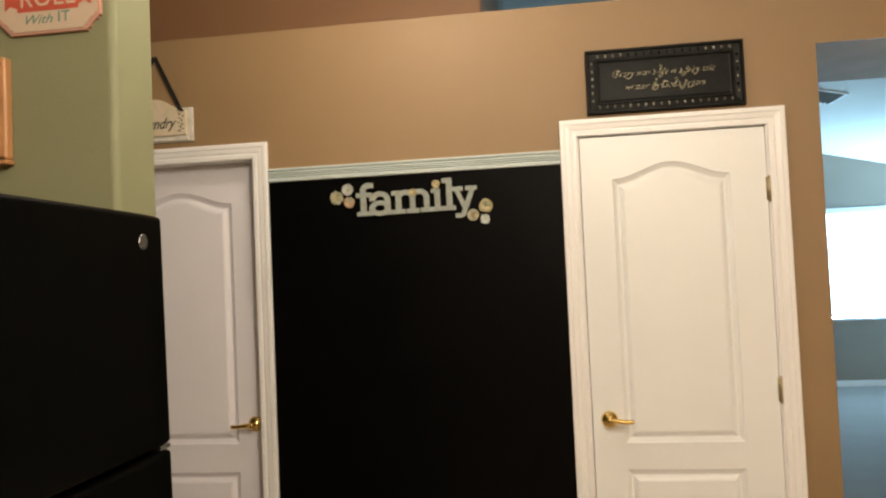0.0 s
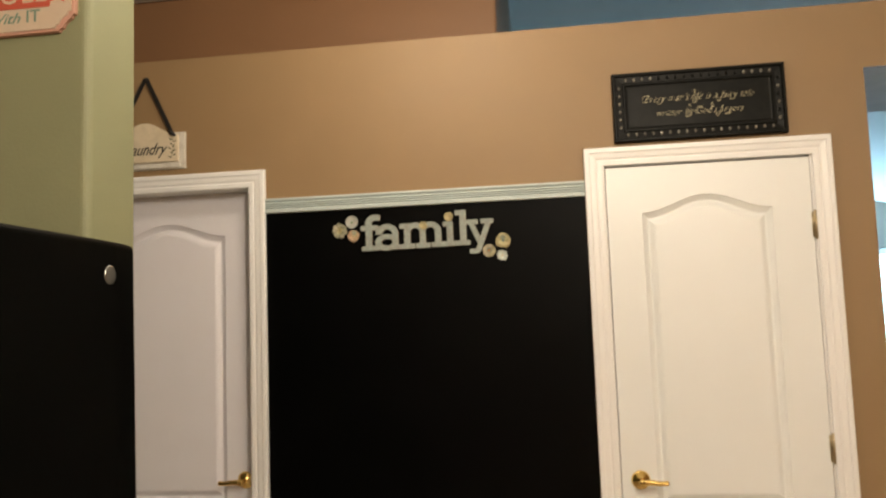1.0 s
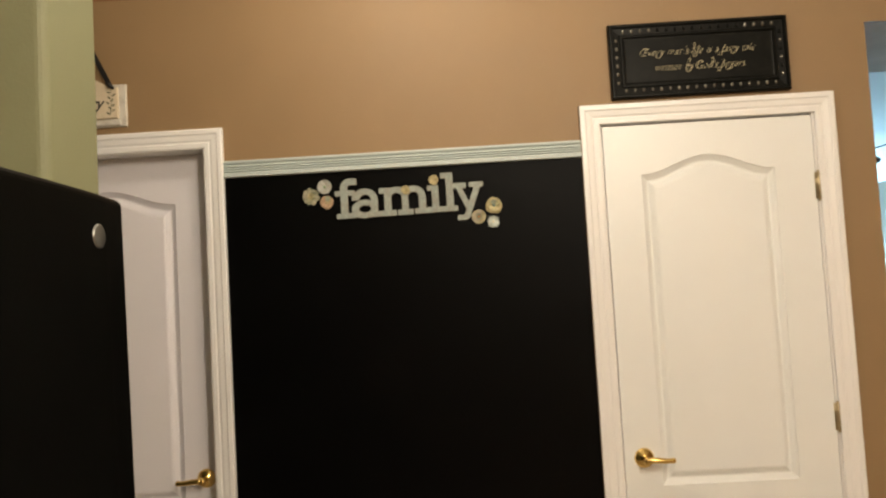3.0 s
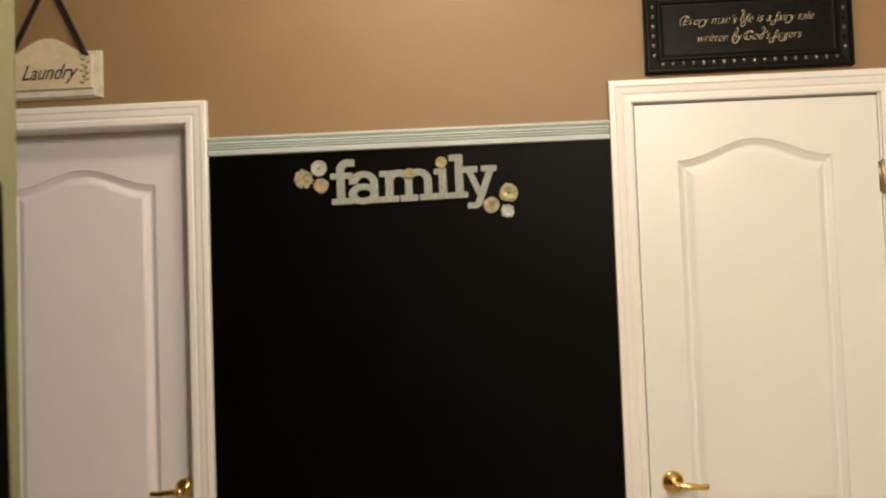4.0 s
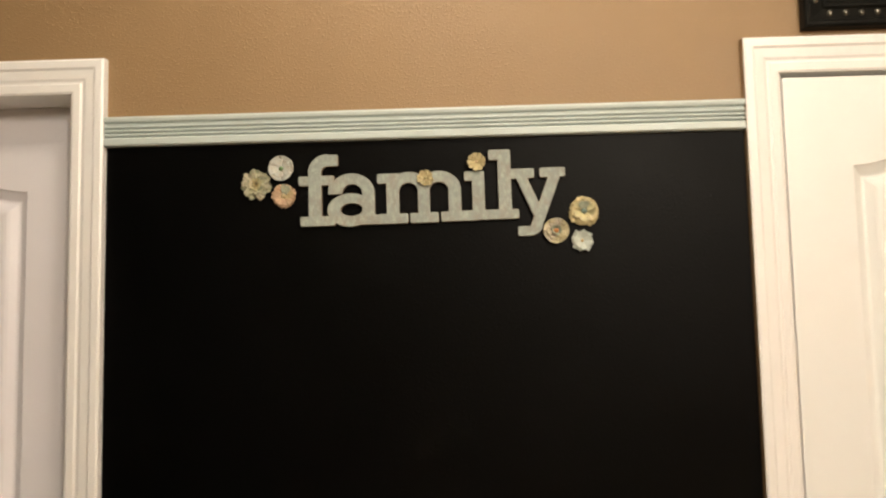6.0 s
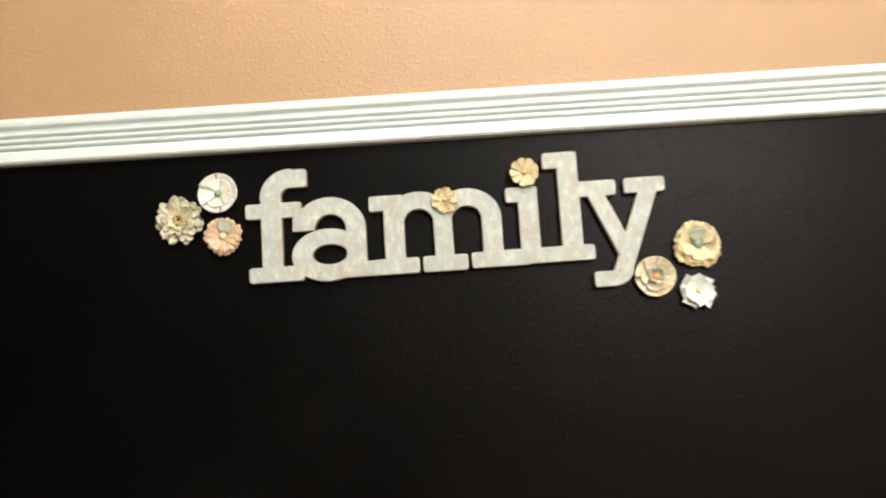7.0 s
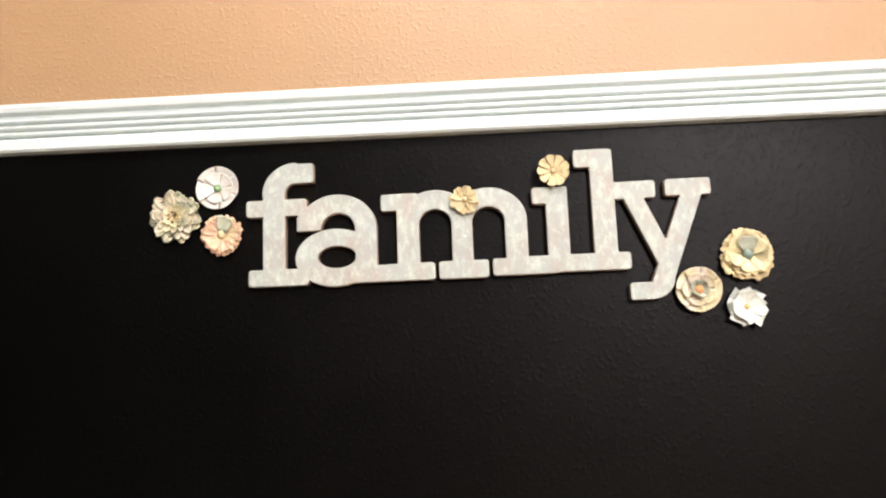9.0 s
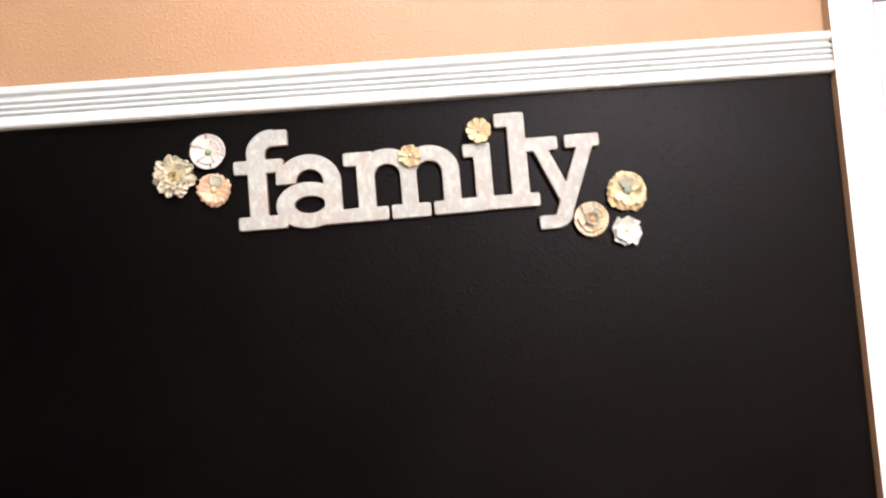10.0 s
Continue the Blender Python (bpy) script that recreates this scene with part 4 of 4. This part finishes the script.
def fan_mesh(name, length, span, cup, mat, scallop=0.0):
    """A wide petal that is a sector of a shallow dish, one edge lifted over its neighbour."""
    bm = bmesh.new()
    rows = []
    for s in (0.12, 0.35, 0.6, 0.82, 0.94, 1.0):
        row = []
        for j in range(7):
            c = j / 3 - 1
            a = radians(span) / 2 * c
            r = length * s * (1 - scallop * s * c * c)
            row.append(bm.verts.new((r * math.cos(a), r * math.sin(a), cup * s ** 2.2 + 0.0013 * (c + 1) * s)))
        rows.append(row)
    for a, b in zip(rows, rows[1:]):
        for j in range(6):
            bm.faces.new((a[j], a[j + 1], b[j + 1], b[j]))
    geom = bmesh.ops.extrude_face_region(bm, geom=list(bm.faces))
    for v in geom["geom"]:
        if isinstance(v, bmesh.types.BMVert):
            v.co.z -= 0.0006
    return mesh_from(name, bm, mat, True)


def blade_mesh(name, length, width, cup, mat, slant=0.2):
    """A folded strip of paper with a straight, slanting end, one edge turned up."""
    bm = bmesh.new()
    rows = []
    for s in (0.1, 0.4, 0.75, 1.0):
        row = []
        for c in (-1, -0.35, 0.3, 1):
            half = width / 2 * (0.25 + 0.75 * min(1.0, s / 0.75))
            x = length * s * (1 - slant * 0.5 * (1 + c) * s ** 3)
            row.append(bm.verts.new((x, c * half, cup * s ** 1.6 + 0.16 * width * abs(c - 0.3) * s)))
        rows.append(row)
    for a, b in zip(rows, rows[1:]):
        for j in range(3):
            bm.faces.new((a[j], a[j + 1], b[j + 1], b[j]))
    geom = bmesh.ops.extrude_face_region(bm, geom=list(bm.faces))
    for v in geom["geom"]:
        if isinstance(v, bmesh.types.BMVert):
            v.co.z -= 0.0006
    return mesh_from(name, bm, mat, False)


def flower(x, z, y, layers, centre, label, turn=0.0, seed=0):
    """layers: (style, count, length, width or span, cup, height, material, notch, tilt). Faces -y."""
    rnd = random.Random(seed)
    fl = new("paper_flower")
    fl.matrix_basis = pose(WX + x, y, WZ + z, 90, 0, 0)
    tagged(fl, label, "paper flower", "paper flowers round the word")
    reach = max(l[2] for l in layers)
    part("backing", lathe([(0, 0.0), (reach * 0.55, 0.0), (reach * 0.55, 0.0020), (0, 0.0025)], 16), layers[0][6], fl)
    for li, (style, count, length, width, cup, height, mat, notch, tilt) in enumerate(layers):
        shape = {"fan": fan_mesh, "leaf": petal_mesh, "blade": blade_mesh}[style]
        data = shape("petal", length, width, cup, mat, notch)
        for i in range(count):
            p = new("petal", data)
            loose = 0.25 if style == "fan" else 1.0
            a = 360 * (i + 0.5 * (li % 2)) / count + turn + loose * rnd.uniform(-6, 6)
            p.matrix_basis = pose(0, 0, height + loose * rnd.uniform(0, 0.0012), 0, 0, a) @ pose(0, 0, 0, loose * rnd.uniform(-14, 14), -tilt + loose * rnd.uniform(-6, 6), 0)
            k = 1 + 0.08 * loose * rnd.uniform(-1, 1)
            p.scale = (k, k, k)
            p.parent = fl
    kind, radius, height, mat = centre
    if kind == "stamens":
        for i in range(16):
            a, r = i * 2.4, radius * math.sqrt((i + 0.5) / 16)
            part("stamen", lathe([(0.0, 0.0035), (0.0010, 0.003), (0.0011, 0.0015), (0.0006, 0.0), (0.0006, -0.006)], 8), SEED_GOLD if i % 3 else SEED_DARK, fl, "", True,
                 at=pose(r * math.cos(a), r * math.sin(a), height))
    else:
        part("centre", lathe([(0, height + radius * 0.6), (radius * 0.6, height + radius * 0.5), (radius, height), (radius * 0.8, height - 0.004)], 14), mat, fl, "", True)
    return fl


WALL_Y = -0.0032
FACE_Y = -0.0138
flower(-0.091, 0.079, WALL_Y, [("leaf", 7, 0.0355, 0.0250, 0.003, 0.003, PETAL_SAGE, 0.34, 2), ("leaf", 5, 0.0310, 0.0270, 0.003, 0.005, PETAL_PINK, 0.36, 4), ("leaf", 6, 0.0230, 0.0165, 0.002, 0.0065, PETAL_SAGE, 0.30, 5), ("leaf", 7, 0.0150, 0.0105, 0.002, 0.008, PETAL_LEMON, 0.25, 12)],
       ("stamens", 0.0072, 0.010, SEED_GOLD), "ruffled sage and cream paper flower with gold stamens", 12, 1)
flower(-0.043, 0.1095, WALL_Y, [("fan", 6, 0.0245, 63, 0.0045, 0.003, PETAL_WHITE, 0.0, 0), ("fan", 5, 0.0178, 70, 0.0030, 0.0045, PETAL_WHITE, 0.06, 0)],
       ("button", 0.0045, 0.0070, SEED_GREEN), "round white cupped paper flower with green centre", 5, 2)
flower(-0.038, 0.0565, WALL_Y, [("leaf", 16, 0.0248, 0.0108, 0.002, 0.003, PETAL_PEACH, 0.16, 2), ("leaf", 14, 0.0222, 0.0088, 0.003, 0.0045, PETAL_PEACH, 0.18, 4), ("leaf", 1, 0.0225, 0.0190, 0.003, 0.0065, PETAL_GREEN, 0.14, 7)],
       ("button", 0.0055, 0.0062, PETAL_PEACH), "ruffled peach paper flower with one green petal", 68, 3)
flower(0.234, 0.083, FACE_Y, [("leaf", 8, 0.0178, 0.0128, 0.002, 0.003, PETAL_CREAM, 0.22, 3)],
       ("button", 0.0030, 0.0055, PETAL_LEMON), "small cream eight-petal paper flower fixed to the wooden letters", 10, 4)
flower(0.331, 0.1105, FACE_Y, [("fan", 9, 0.0178, 37, 0.0022, 0.003, PETAL_CREAM, 0.09, 4)],
       ("button", 0.0028, 0.0056, PETAL_PEACH), "small cream paper flower dotting the wooden letter", 20, 5)
flower(0.531, 0.013, WALL_Y, [("leaf", 13, 0.0312, 0.0145, 0.002, 0.003, PETAL_CREAM, 0.10, 2), ("leaf", 10, 0.0265, 0.0150, 0.003, 0.005, PETAL_CREAM, 0.14, 6), ("leaf", 5, 0.0235, 0.0230, 0.003, 0.0065, PETAL_LEMON, 0.14, 9), ("leaf", 1, 0.0215, 0.0215, 0.003, 0.0090, PETAL_GREEN, 0.10, 7)],
       ("button", 0.0058, 0.0095, PETAL_BLUE), "large ruffled cream paper flower with blue-green middle", -90, 6)
flower(0.478, -0.0225, WALL_Y, [("fan", 7, 0.0242, 55, 0.0040, 0.003, PETAL_ROSE, 0.0, 0), ("fan", 5, 0.0182, 70, 0.0050, 0.0045, PETAL_ROSE, 0.12, 0), ("leaf", 5, 0.0118, 0.0110, 0.004, 0.0065, PETAL_GREEN, 0.0, 22)],
       ("button", 0.0046, 0.0095, SEED_ORANGE), "round cream paper rose with orange centre", 0, 7)
flower(0.526, -0.0425, WALL_Y, [("blade", 8, 0.0212, 0.0168, 0.003, 0.003, PETAL_SNOW, 0.16, 2), ("blade", 7, 0.0185, 0.0150, 0.0040, 0.005, PETAL_SNOW, 0.14, 10)],
       ("button", 0.0030, 0.0075, SEED_GOLD), "white pinwheel paper flower with tan centre", 8, 8)

# ---- living room fittings ----
track = holder("track_light", 3.57, 4.4, 2.62, "dark bronze wavy track light hung below the sloping ceiling", "track light")


def rail_at(y):
    return Vector((0.075 * math.sin((y - 3.72) * 3.5 + 1.57), y - 4.4, 0.0))


part("rail", tube([rail_at(3.2 + 2.4 * i / 40) for i in range(41)], 0.008, 8), DARK_METAL, track, "", True)
for y in (3.45, 4.20, 4.83, 5.45):
    p = rail_at(y)
    top = vault(3.57 + p.x) - 2.62
    part("hanger", tube([p, (p.x, p.y, top + 0.005)], 0.007, 8), DARK_METAL, track)
for y in (3.70, 4.62, 5.30):
    p = rail_at(y)
    part("arm", tube([p + Vector((0, 0, 0.015)), p + Vector((0, 0, -0.07))], 0.008, 8), DARK_METAL, track)
    part("spot_head", lathe([(0, 0.035), (0.014, 0.034), (0.020, 0.015), (0.030, -0.015), (0.036, -0.040), (0.031, -0.040), (0.022, -0.010), (0, -0.006)], 16,
                            m=pose(p.x + 0.02, p.y, p.z - 0.09) @ pose(0, 0, 0, 20, -50, 0)), DARK_METAL, track, "", True)

vent = holder("ceiling_vent", 2.40, 4.16, vault(2.40) - 0.002, "grey slatted ceiling air vent", "air vent", turn=math.degrees(math.atan(PITCH)))
# no duct is built; a dark sheet draws the shade between the slats
part("backing", box(-0.128, 0.128, -0.178, 0.178, -0.006, -0.001), DARK_METAL, vent, "flat dark sheet for the shade behind the slats")
for fx0, fx1, fy0, fy1 in ((-0.16, -0.13, -0.21, 0.21), (0.13, 0.16, -0.21, 0.21), (-0.1295, 0.1295, -0.21, -0.18), (-0.1295, 0.1295, 0.18, 0.21)):
    part("frame", box(fx0, fx1, fy0, fy1, -0.016, -0.001, bevel=0.003), VINYL, vent)
for i in range(6):
    louvre = box(-0.0125, 0.0125, -0.179, 0.179, -0.0015, 0.0015)
    part("slat", louvre, VENT_GREY, vent, at=pose(-0.105 + 0.042 * i, 0, -0.016, 0, 40, 0))
